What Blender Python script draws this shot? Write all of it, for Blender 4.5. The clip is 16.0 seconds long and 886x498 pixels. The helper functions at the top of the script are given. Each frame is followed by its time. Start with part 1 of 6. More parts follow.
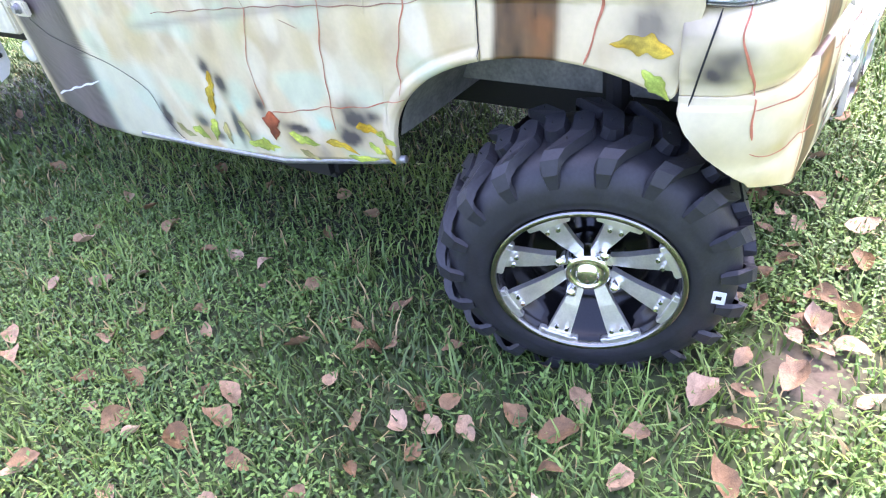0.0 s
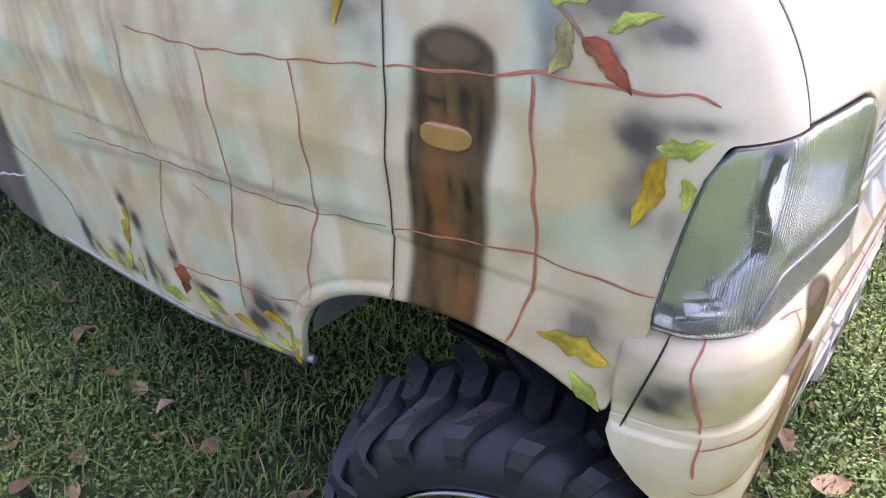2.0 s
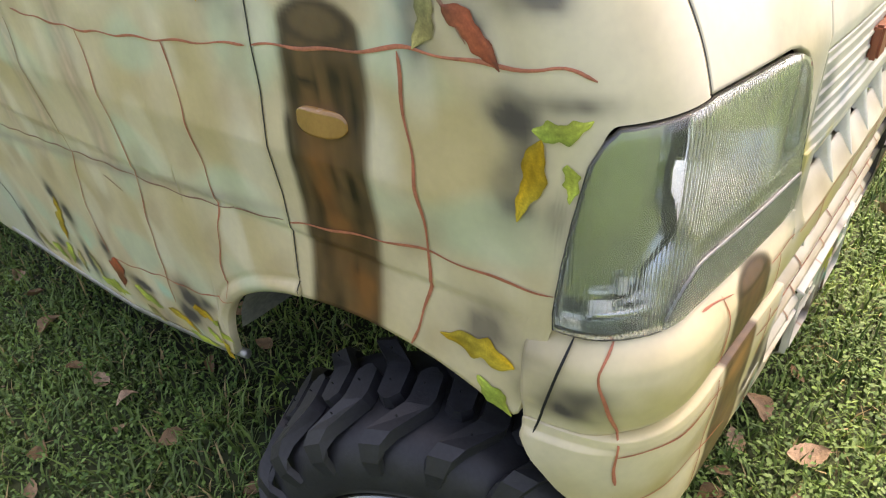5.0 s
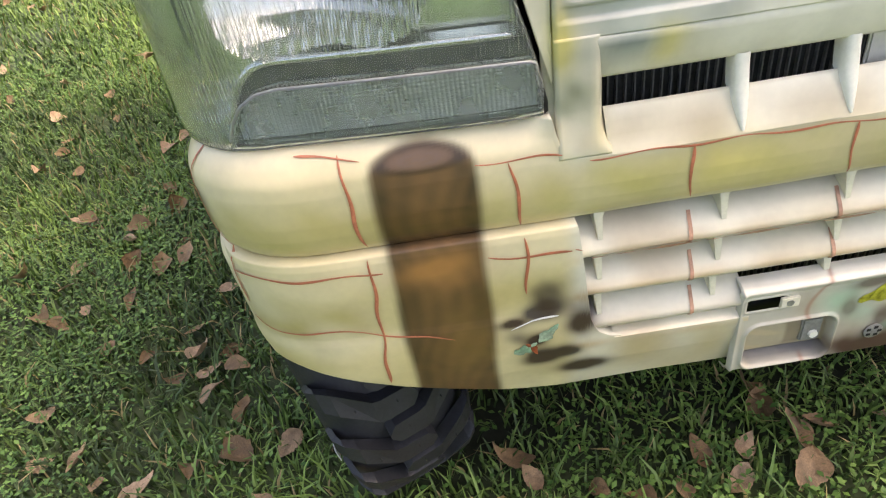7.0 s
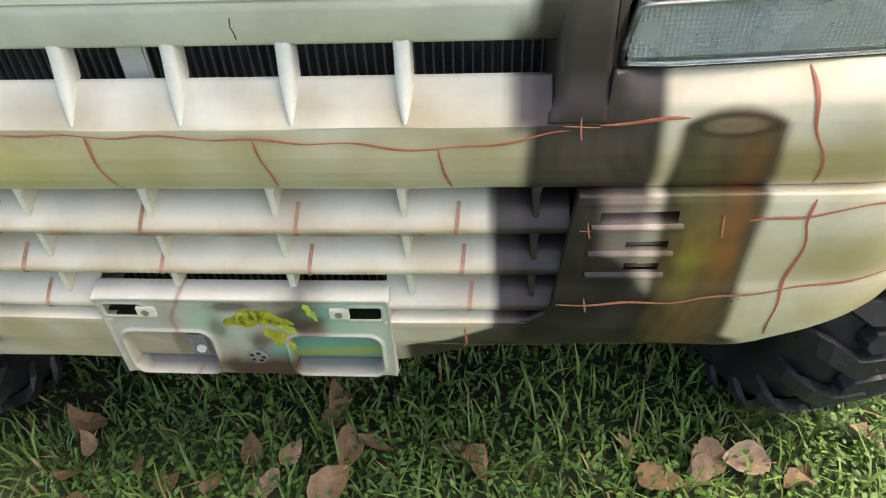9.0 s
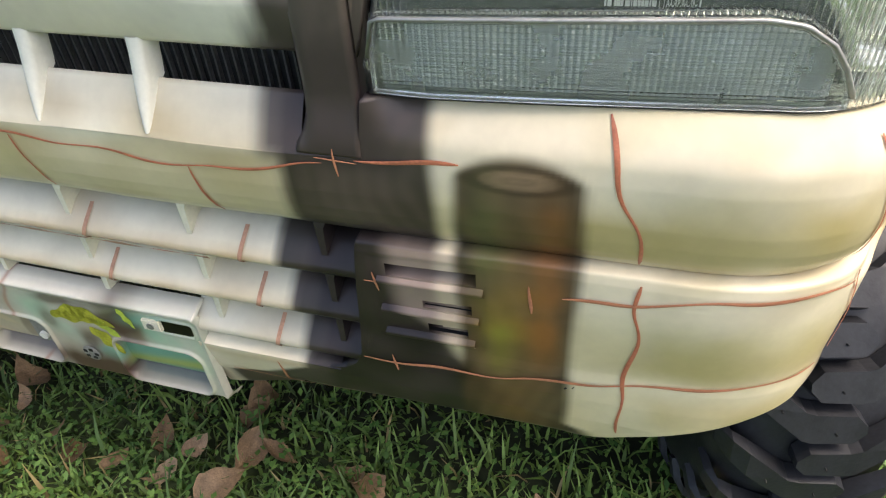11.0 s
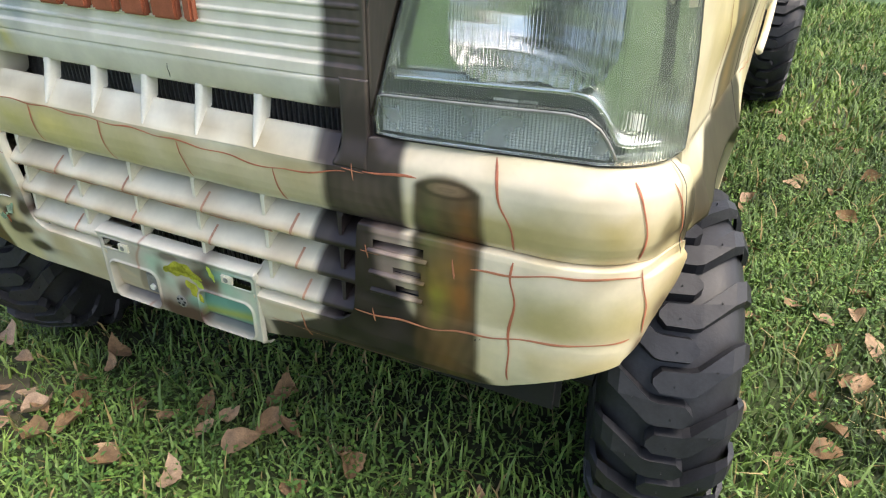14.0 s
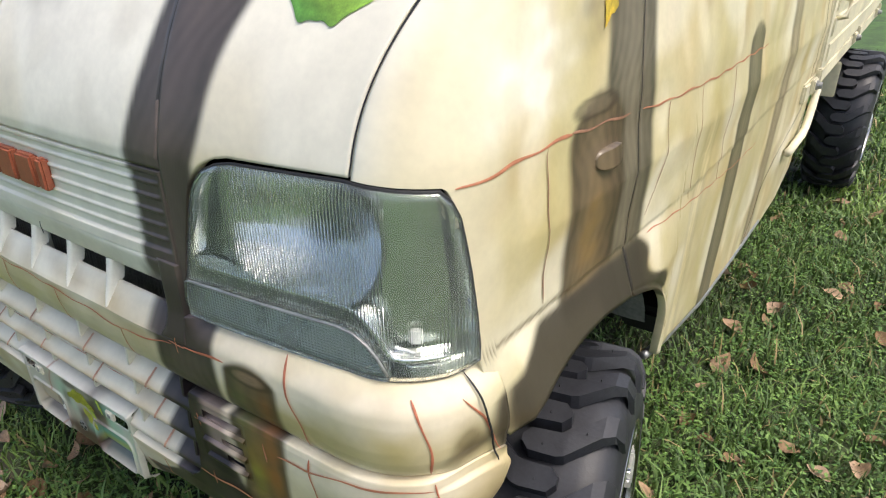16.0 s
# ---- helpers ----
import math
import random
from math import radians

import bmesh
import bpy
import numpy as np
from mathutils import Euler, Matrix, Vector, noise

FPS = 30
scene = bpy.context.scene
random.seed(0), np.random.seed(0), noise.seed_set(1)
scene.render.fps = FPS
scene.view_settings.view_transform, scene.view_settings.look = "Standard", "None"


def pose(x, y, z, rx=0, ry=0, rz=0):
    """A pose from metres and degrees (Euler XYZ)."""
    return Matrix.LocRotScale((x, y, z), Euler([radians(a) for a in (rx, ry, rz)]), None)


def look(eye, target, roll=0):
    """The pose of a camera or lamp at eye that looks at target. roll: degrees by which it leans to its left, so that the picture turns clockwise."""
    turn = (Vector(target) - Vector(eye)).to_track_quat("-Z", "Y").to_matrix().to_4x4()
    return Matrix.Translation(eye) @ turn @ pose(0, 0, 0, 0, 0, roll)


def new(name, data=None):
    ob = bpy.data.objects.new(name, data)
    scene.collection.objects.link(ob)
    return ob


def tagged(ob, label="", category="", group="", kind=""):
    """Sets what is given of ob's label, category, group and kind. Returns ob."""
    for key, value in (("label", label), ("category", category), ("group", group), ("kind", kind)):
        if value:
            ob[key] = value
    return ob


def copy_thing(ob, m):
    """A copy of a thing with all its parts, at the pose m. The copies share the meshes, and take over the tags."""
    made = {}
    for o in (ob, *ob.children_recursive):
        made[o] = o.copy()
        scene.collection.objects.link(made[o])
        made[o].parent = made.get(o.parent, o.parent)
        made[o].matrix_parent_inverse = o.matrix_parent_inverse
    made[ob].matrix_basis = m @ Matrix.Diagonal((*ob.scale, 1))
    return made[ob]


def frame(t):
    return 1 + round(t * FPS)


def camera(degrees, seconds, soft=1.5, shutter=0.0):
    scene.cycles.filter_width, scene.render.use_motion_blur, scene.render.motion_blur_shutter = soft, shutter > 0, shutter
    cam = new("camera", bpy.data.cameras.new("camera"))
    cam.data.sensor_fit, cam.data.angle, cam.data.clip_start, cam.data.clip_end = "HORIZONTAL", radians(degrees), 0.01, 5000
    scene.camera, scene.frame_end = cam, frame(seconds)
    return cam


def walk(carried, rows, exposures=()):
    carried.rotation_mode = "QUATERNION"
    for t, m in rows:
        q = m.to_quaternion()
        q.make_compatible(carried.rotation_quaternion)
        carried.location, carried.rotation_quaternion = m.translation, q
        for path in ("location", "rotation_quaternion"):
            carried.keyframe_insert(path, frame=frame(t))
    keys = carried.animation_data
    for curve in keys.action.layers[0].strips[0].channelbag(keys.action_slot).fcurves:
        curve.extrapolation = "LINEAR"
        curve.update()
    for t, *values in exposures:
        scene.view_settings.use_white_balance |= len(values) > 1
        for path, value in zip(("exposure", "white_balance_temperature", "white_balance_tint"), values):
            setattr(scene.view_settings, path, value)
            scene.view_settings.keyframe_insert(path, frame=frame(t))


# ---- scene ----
cam = camera(66.73, 16.0, soft=1.15)
# seconds, place in metres, turn in degrees
PATH = [
    (0.0, -1.5733, -0.1728, 0.9623, 55.124, 8.478, -54.502),
    (0.5, -1.5987, -0.2977, 1.0532, 57.328, 7.638, -49.014),
    (1.0, -1.4871, -0.3770, 1.1043, 59.743, 1.224, -44.081),
    (1.5, -1.3755, -0.2753, 1.0905, 61.539, 0.591, -43.718),
    (2.0, -1.2502, -0.1004, 1.0963, 60.044, 0.879, -50.469),
    (2.5, -1.1401, -0.0097, 1.1053, 60.135, -0.216, -50.674),
    (3.0, -1.1492, 0.0849, 1.1039, 60.310, -1.463, -56.904),
    (3.5, -1.1794, 0.1253, 1.0993, 61.289, -0.678, -64.339),
    (3.7, -1.1808, 0.1257, 1.1010, 60.956, -0.955, -65.607),
    (5.8, -0.8688, -0.3255, 1.0455, 52.625, 6.127, -35.506),
    (6.0, -0.7820, -0.3424, 1.0160, 50.097, 5.645, -32.242),
    (6.5, -0.6287, -0.4206, 0.9719, 49.958, 9.112, -19.292),
    (7.0, -0.4693, -0.5295, 0.9517, 51.995, 7.551, -5.766),
    (7.5, -0.3283, -0.5264, 0.9358, 52.395, 6.910, -4.152),
    (8.0, -0.1234, -0.4436, 0.9089, 49.213, 5.725, -3.967),
    (8.5, 0.0592, -0.4636, 0.9063, 50.203, 3.855, -1.274),
    (9.0, 0.2626, -0.5162, 0.9130, 50.257, 2.355, 3.321),
    (9.5, 0.3740, -0.4852, 0.9071, 52.196, 1.013, 5.758),
    (10.0, 0.4597, -0.3801, 0.8921, 48.116, 1.263, 9.787),
    (10.2, 0.4763, -0.3602, 0.8769, 46.991, 2.223, 11.334),
    (12.3, 0.6007, -0.4542, 0.9086, 55.958, 1.168, 20.706),
    (12.5, 0.6126, -0.4937, 0.9245, 56.763, 1.078, 20.874),
    (13.0, 0.6464, -0.6271, 0.9562, 58.401, 0.789, 22.393),
    (13.5, 0.6753, -0.6820, 0.9501, 59.501, 0.308, 23.112),
    (14.0, 0.7506, -0.6588, 0.9524, 60.429, -0.949, 25.219),
    (14.5, 0.8210, -0.6207, 0.9811, 60.242, -0.779, 30.243),
    (15.0, 0.9083, -0.5839, 1.0359, 59.932, -0.634, 32.135),
    (15.5, 0.9797, -0.5297, 1.0830, 61.740, 1.989, 31.682),
    (16.0, 0.9913, -0.3950, 1.0954, 63.600, 0.501, 34.713),
]
# the clip's camera opens up and cools its picture on the shaded side
EXPOSURES = [(0, 3.10, 6000, 34), (1, 2.54, 6150, 39), (2, 2.03, 6500, 40), (2.5, 1.78, 6450, 33), (3, 1.77, 7900, 27), (3.5, 1.82, 8450, 25), (5.8, 1.81, 7810, 18), (7, 1.69, 7510, 16), (8, 1.41, 7310, 15), (9, 1.41, 6960, 12), (10, 1.34, 6910, 12), (12.5, 1.27, 6810, 10), (14, 1.34, 6710, 10), (15, 1.21, 6510, 11), (16, 0.89, 6410, 11)]
walk(cam, [(t, pose(*p)) for t, *p in PATH], EXPOSURES)

# ---- world, sun, exposure ----
SUN_AZ, SUN_EL = 86.0, 60.0      # degrees from +y towards +x, and above the horizon
world = bpy.data.worlds.new("sky")
scene.world = world
world.use_nodes = True
wn = world.node_tree.nodes
sky = wn.new("ShaderNodeTexSky")
sky.sky_type, sky.sun_disc = "NISHITA", False
sky.sun_elevation, sky.sun_rotation = radians(SUN_EL), radians(SUN_AZ)
sky.air_density, sky.dust_density = 1.0, 5.0
wn["Background"].inputs["Strength"].default_value = 0.15
world.node_tree.links.new(sky.outputs["Color"], wn["Background"].inputs["Color"])
sun = new("sun", bpy.data.lights.new("sun", "SUN"))
sun.data.energy, sun.data.angle, sun.data.color = 0.68, radians(12.0), (1.0, 0.95, 0.86)
_az, _el = radians(SUN_AZ), radians(SUN_EL)
SUN_DIR = Vector((math.sin(_az) * math.cos(_el), math.cos(_az) * math.cos(_el), math.sin(_el)))
sun.matrix_world = look(SUN_DIR * 30, (0, 0, 0))


# ---- materials ----
def material(name, color=(0.5, 0.5, 0.5), rough=0.5, metal=0.0, attr="", spread=0.0, scale=40.0, bump=0.0, bump_scale=300.0,
             coat=0.0, clear=0.0, ior=1.45, rand=0.0):
    """A node material: base colour (or a colour attribute) varied by noise at two scales, with fine relief."""
    m = bpy.data.materials.new(name)
    m.use_nodes = True
    nt = m.node_tree
    n, link = nt.nodes, nt.links
    b = n["Principled BSDF"]
    b.inputs["Roughness"].default_value = rough
    b.inputs["Metallic"].default_value = metal
    b.inputs["Coat Weight"].default_value = coat
    b.inputs["Coat Roughness"].default_value = 0.12
    b.inputs["Transmission Weight"].default_value = clear
    b.inputs["IOR"].default_value = ior
    co = n.new("ShaderNodeTexCoord").outputs["Object"]
    if attr:
        a = n.new("ShaderNodeVertexColor")
        a.layer_name = attr
        col = a.outputs["Color"]
    else:
        rgb = n.new("ShaderNodeRGB")
        rgb.outputs[0].default_value = (*color, 1)
        col = rgb.outputs[0]
    if spread:
        for sc, amount in ((scale, spread), (scale * 7.3, spread * 0.6)):
            t = n.new("ShaderNodeTexNoise")
            t.inputs["Scale"].default_value = sc
            t.inputs["Detail"].default_value = 4
            link.new(co, t.inputs["Vector"])
            r = n.new("ShaderNodeMapRange")
            r.inputs["From Min"].default_value, r.inputs["From Max"].default_value = 0.3, 0.7
            r.inputs["To Min"].default_value, r.inputs["To Max"].default_value = 1 - amount, 1 + amount
            link.new(t.outputs["Fac"], r.inputs["Value"])
            mul = n.new("ShaderNodeVectorMath")
            mul.operation = "SCALE"
            link.new(col, mul.inputs[0])
            link.new(r.outputs["Result"], mul.inputs["Scale"])
            col = mul.outputs["Vector"]
            if sc == scale:
                rr = n.new("ShaderNodeMapRange")
                rr.inputs["To Min"].default_value, rr.inputs["To Max"].default_value = rough * 0.75, min(1, rough * 1.25)
                link.new(t.outputs["Fac"], rr.inputs["Value"])
                link.new(rr.outputs["Result"], b.inputs["Roughness"])
    if rand:
        oi = n.new("ShaderNodeObjectInfo")
        hs = n.new("ShaderNodeHueSaturation")
        r = n.new("ShaderNodeMapRange")
        r.inputs["To Min"].default_value, r.inputs["To Max"].default_value = 1 - rand, 1 + rand
        link.new(oi.outputs["Random"], r.inputs["Value"])
        link.new(r.outputs["Result"], hs.inputs["Value"])
        ramp = n.new("ShaderNodeMapRange")
        ramp.inputs["To Min"].default_value, ramp.inputs["To Max"].default_value = 1.12, 0.82
        link.new(oi.outputs["Random"], ramp.inputs["Value"])
        link.new(ramp.outputs["Result"], hs.inputs["Saturation"])
        link.new(col, hs.inputs["Color"])
        col = hs.outputs["Color"]
    link.new(col, b.inputs["Base Color"])
    if bump:
        t = n.new("ShaderNodeTexNoise")
        t.inputs["Scale"].default_value = bump_scale
        t.inputs["Detail"].default_value = 3
        link.new(co, t.inputs["Vector"])
        bp = n.new("ShaderNodeBump")
        bp.inputs["Strength"].default_value = bump
        bp.inputs["Distance"].default_value = 0.002
        link.new(t.outputs["Fac"], bp.inputs["Height"])
        link.new(bp.outputs["Normal"], b.inputs["Normal"])
    return m


PAINT = material("airbrushed_paint", rough=0.42, attr="paint", spread=0.05, scale=14, bump=0.03, bump_scale=160, coat=0.12)
LINE = material("brick_red_paint", (0.46, 0.155, 0.085), 0.45, spread=0.25, scale=60)
BLACK = material("black_plastic", (0.012, 0.012, 0.013), 0.6, spread=0.2)
RUBBER = material("tyre_rubber", (0.023, 0.024, 0.028), 0.48, spread=0.25, scale=25, bump=0.15, bump_scale=220)
CHROME = material("chrome", (0.82, 0.82, 0.82), 0.08, 1.0, spread=0.05)
DARKCHROME = material("dark_chrome", (0.30, 0.30, 0.29), 0.22, 1.0, spread=0.1)
MACHINED = material("machined_alloy", (0.86, 0.85, 0.80), 0.36, 0.85, spread=0.1, scale=30)
GLOSSBLACK = material("gloss_black_alloy", (0.006, 0.006, 0.007), 0.15)
STEEL = material("dull_steel", (0.35, 0.35, 0.34), 0.45, 0.7, spread=0.2)
SOIL = material("lawn_soil", rough=0.95, attr="paint", spread=0.45, scale=5, bump=0.8, bump_scale=60)
GLASS = material("clear_lens", (0.95, 0.97, 0.95), 0.03, clear=1.0)


def cloud_glass(m):
    """Lens glass: a thin pale veil mixed in for haze and reflected sky."""
    n, link = m.node_tree.nodes, m.node_tree.links
    haze, mix, t, r = n.new("ShaderNodeBsdfDiffuse"), n.new("ShaderNodeMixShader"), n.new("ShaderNodeTexNoise"), n.new("ShaderNodeMapRange")
    haze.inputs["Color"].default_value = (0.72, 0.78, 0.76, 1)
    t.inputs["Scale"].default_value = 18
    r.inputs["To Min"].default_value, r.inputs["To Max"].default_value = 0.015, 0.06
    link.new(t.outputs["Fac"], r.inputs["Value"])
    link.new(r.outputs["Result"], mix.inputs["Fac"])
    link.new(n["Principled BSDF"].outputs["BSDF"], mix.inputs[1])
    link.new(haze.outputs["BSDF"], mix.inputs[2])
    link.new(mix.outputs["Shader"], n["Material Output"].inputs["Surface"])


cloud_glass(GLASS)
SAGE = material("aged_mirror_housing", (0.60, 0.64, 0.57), 0.20, 1.0, spread=0.05, scale=20)
DIMCHROME = material("smoked_plastic", (0.014, 0.020, 0.019), 0.25, spread=0.1)
GREYLENS = material("grey_backing", (0.30, 0.33, 0.315), 0.28, 0.8, spread=0.15, scale=30)
WIRE = material("faint_umber_line", (0.30, 0.16, 0.10), 0.45, spread=0.25, scale=60)
ORANGE = material("orange_brush_paint", (0.47, 0.19, 0.105), 0.45, spread=0.2, scale=60)
BADGE = material("terracotta_badge_paint", (0.32, 0.095, 0.05), 0.40, spread=0.15, scale=80)
YELLOW = material("yellow_leaf_paint", (0.74, 0.46, 0.02), 0.45, spread=0.2, scale=60)
LEAFPAINT = material("leaf_brush_paint", rough=0.45, attr="paint", spread=0.22, scale=70, bump=0.03, bump_scale=160)
GREEN = material("lime_leaf_paint", (0.45, 0.55, 0.07), 0.45, spread=0.25, scale=50)
MINTLEAF = material("mint_leaf_paint", (0.30, 0.50, 0.32), 0.45, spread=0.2, scale=60)
BRIGHTLEAF = material("bright_leaf_paint", (0.15, 0.45, 0.07), 0.45, spread=0.2, scale=60)
KHAKI = material("khaki_leaf_paint", (0.50, 0.44, 0.15), 0.45, spread=0.2, scale=60)
REDLEAF = material("red_leaf_paint", (0.45, 0.10, 0.04), 0.45, spread=0.25, scale=60)
REFLECTOR = material("satin_chrome", (0.80, 0.81, 0.82), 0.12, 1.0, spread=0.05)
TICK = material("faded_red_paint", (0.46, 0.25, 0.16), 0.45, spread=0.25, scale=60)
AMBER = material("amber_marker_lens", (0.34, 0.18, 0.05), 0.25, spread=0.1, coat=0.6)
STICKER = material("white_sticker", (0.75, 0.75, 0.72), 0.5)
GRASS = material("grass_blade", rough=0.55, attr="paint", spread=0.15, scale=9)
DEADLEAF = material("dry_leaf", (0.265, 0.168, 0.088), 0.7, spread=0.32, scale=4, bump=0.5, bump_scale=25, rand=0.45)
RADIATOR = material("radiator_core", (0.06, 0.062, 0.06), 0.5, 0.4, spread=0.3)
DARKGLASS = material("cab_glass", (0.02, 0.025, 0.025), 0.05)


# ---- building helpers ----
def add_mesh(name, verts, faces, mat, parent=None, label="", smooth=True, colors=None):
    me = bpy.data.meshes.new(name)
    me.from_pydata([tuple(v) for v in verts], [], faces)
    me.materials.append(mat)
    if smooth:
        me.polygons.foreach_set("use_smooth", [True] * len(me.polygons))
    if colors is not None:
        at = me.color_attributes.new("paint", "FLOAT_COLOR", "POINT")
        at.data.foreach_set("color", np.c_[np.clip(colors, 0.004, 0.95), np.ones(len(colors))].ravel())
    me.update()
    ob = new(name, me)
    if parent is not None:
        ob.parent = parent
    if label:
        tagged(ob, label)
    return ob


def part(name, bm, mat, parent=None, label="", smooth=False):
    me = bpy.data.meshes.new(name)
    bmesh.ops.recalc_face_normals(bm, faces=bm.faces)
    bm.to_mesh(me)
    bm.free()
    me.materials.append(mat)
    if smooth:
        me.polygons.foreach_set("use_smooth", [True] * len(me.polygons))
    ob = new(name, me)
    if parent is not None:
        ob.parent = parent
    if label:
        tagged(ob, label)
    return ob


def box(bm, x0, x1, y0, y1, z0, z1, bevel=0.0, m=None):
    r = bmesh.ops.create_cube(bm, size=1)
    for v in r["verts"]:
        v.co = Vector((x0 + (v.co.x + 0.5) * (x1 - x0), y0 + (v.co.y + 0.5) * (y1 - y0), z0 + (v.co.z + 0.5) * (z1 - z0)))
    if bevel:
        es = list({e for v in r["verts"] for e in v.link_edges})
        r = bmesh.ops.bevel(bm, geom=es, offset=bevel, segments=2, affect="EDGES")
    if m is not None:
        bmesh.ops.transform(bm, matrix=m, verts=list({v for v in r["verts"]}))
    return r["verts"]


def tube(bm, points, radius, sides=10):
    """A round bar along the points."""
    pts = [Vector(p) for p in points]
    rings = []
    for i, p in enumerate(pts):
        t = (pts[min(i + 1, len(pts) - 1)] - pts[max(i - 1, 0)]).normalized()
        a = t.cross(Vector((0.31, 0.17, 0.93))).normalized()
        b = t.cross(a)
        rings.append([bm.verts.new(p + radius * (math.cos(k * math.tau / sides) * a + math.sin(k * math.tau / sides) * b)) for k in range(sides)])
    for r0, r1 in zip(rings, rings[1:]):
        for k in range(sides):
            bm.faces.new((r0[k], r0[(k + 1) % sides], r1[(k + 1) % sides], r1[k]))
    bm.faces.new(rings[0][::-1])
    bm.faces.new(rings[-1])


def lathe(bm, profile, sides=48, caps=False):
    """Turns (radius, height) about the z axis."""
    rings = [[bm.verts.new((r * math.cos(k * math.tau / sides), r * math.sin(k * math.tau / sides), h)) for k in range(sides)] for r, h in profile]
    for r0, r1 in zip(rings, rings[1:]):
        for k in range(sides):
            bm.faces.new((r0[k], r0[(k + 1) % sides], r1[(k + 1) % sides], r1[k]))
    if caps:
        bm.faces.new(rings[0])
        bm.faces.new(rings[-1])


# ---- the shape of the cab ----
def cab_plan():
    p = [(x, -0.02 + 0.03 * (x / 0.6) ** 2.5) for x in np.linspace(0, 0.6, 61)]
    p += [(0.60 + 0.10 * math.sin(a), 0.13 - 0.12 * math.cos(a)) for a in np.radians(np.linspace(3, 90, 30))]
    p += [(0.70 + 0.0365 * min(1, (y - 0.13) / 0.6) ** 0.8, y) for y in np.linspace(0.14, 2.2, 104)]
    return np.array(p)


def bumper_plan():
    p = [(x, -0.022 + 0.008 * (x / 0.56) ** 2) for x in np.linspace(0, 0.56, 57)]
    for a in np.radians(np.linspace(2, 90, 45)):
        p.append((0.56 + 0.142 * math.sin(a) ** 0.8, 0.11 - 0.124 * math.cos(a) ** 0.8))
    p += [(0.702 + 0.05 * (y - 0.11), y) for y in np.linspace(0.12, 0.3, 19)]
    return np.array(p)


class Skin:
    """A wall over a plan line: s runs along the line from the middle of the front, z up, d outwards."""

    def __init__(self, plan, lean=True):
        self.p, self.lean = plan, lean
        self.s = np.r_[0, np.cumsum(np.linalg.norm(np.diff(plan, axis=0), axis=1))]
        t = np.gradient(plan, axis=0)
        t /= np.linalg.norm(t, axis=1)[:, None]
        self.n = np.stack([t[:, 1], -t[:, 0]], 1)

    def at_y(self, y):
        return float(np.interp(y, self.p[60:, 1], self.s[60:]))

    def __call__(self, s, z, d=0.0):
        s, z, d = np.broadcast_arrays(np.asarray(s, float), np.asarray(z, float), np.asarray(d, float))
        a, sg = np.abs(s), np.where(s < 0, -1.0, 1.0)
        x, y = np.interp(a, self.s, self.p[:, 0]), np.interp(a, self.s, self.p[:, 1])
        nx, ny = np.interp(a, self.s, self.n[:, 0]), np.interp(a, self.s, self.n[:, 1])
        x, y = x + nx * d, y + ny * d
        if self.lean:
            up = np.clip(z - 0.87, 0, None)
            y = y + (up * 0.2 + up**2 * 1.6) * np.clip(1 - y / 0.5, 0, 1)
            x = x - np.clip(z - 0.9, 0, None) * 0.08
            side = np.clip((a - 0.72) / 0.15, 0, 1)
            x = x - side * (0.05 * np.clip(0.69 - z, 0, None) ** 1.3 + 0.003 * (z < 0.688) + 0.04 * np.clip(z - 0.80, 0, None) ** 1.2 - 0.006 * np.clip(1 - np.abs(z - 0.795) / 0.06, 0, 1))
            x = x + np.clip((a - 0.735) / 0.06, 0, 1) * np.clip((0.74 - y) / 0.35, 0, 1) * np.where(sg > 0, 0.40, 0.15) * np.clip(0.686 - z, 0, 0.09)
        return np.stack([x * sg, y, z], -1)


CAB, BUMPER = Skin(cab_plan()), Skin(bumper_plan(), False)
BUMPER_END = float(np.interp(0.118, BUMPER.p[:, 1], BUMPER.s))


def arch(y, left=False):
    return (0.408 if left else 0.39) + 0.215 * np.sqrt(np.clip(1 - ((y - 0.33) / 0.32) ** 2, 0, None))


def sheet(name, skin, ss, low, high, rows, mat, parent, label="", d=None, flange=0.014, colour=None, hole=None, knee=None):
    """A body panel over the columns ss, from low(s) to high(s), its edges turned inwards."""
    ss = np.asarray(ss, float)
    lo, hi = np.array([low(s) for s in ss]), np.array([high(s) for s in ss])
    f = np.linspace(0, 1, rows)
    z = lo[:, None] + (hi - lo)[:, None] * f[None]
    if knee is not None:
        g = np.clip(f * 2, 0, 1), np.clip(f * 2 - 1, 0, 1)
        z = lo[:, None] + (knee - lo)[:, None] * g[0][None] + (hi - knee)[:, None] * g[1][None]
    s2 = np.repeat(ss[:, None], rows, 1)
    dd = np.zeros_like(z) if d is None else d(s2, z)
    # ring of turned edges
    S, Z, D = np.pad(s2, 1, "edge"), np.pad(z, 1, "edge"), np.pad(dd, 1, "edge")
    D[0], D[-1] = D[1] - flange, D[-2] - flange
    D[:, 0], D[:, -1] = D[:, 1] - flange, D[:, -2] - flange
    v = skin(S, Z, D)
    nc, nr = S.shape
    idx = np.arange(nc * nr).reshape(nc, nr)
    faces = []
    for i in range(nc - 1):
        for j in range(nr - 1):
            if hole is not None and hole((S[i, j] + S[i + 1, j]) / 2, (Z[i, j] + Z[i, j + 1] + Z[i + 1, j] + Z[i + 1, j + 1]) / 4):
                continue
            faces.append((int(idx[i, j]), int(idx[i + 1, j]), int(idx[i + 1, j + 1]), int(idx[i, j + 1])))
    col = (colour or paint)(S.ravel(), Z.ravel())
    return add_mesh(name, v.reshape(-1, 3), faces, mat, parent, label, colors=col)


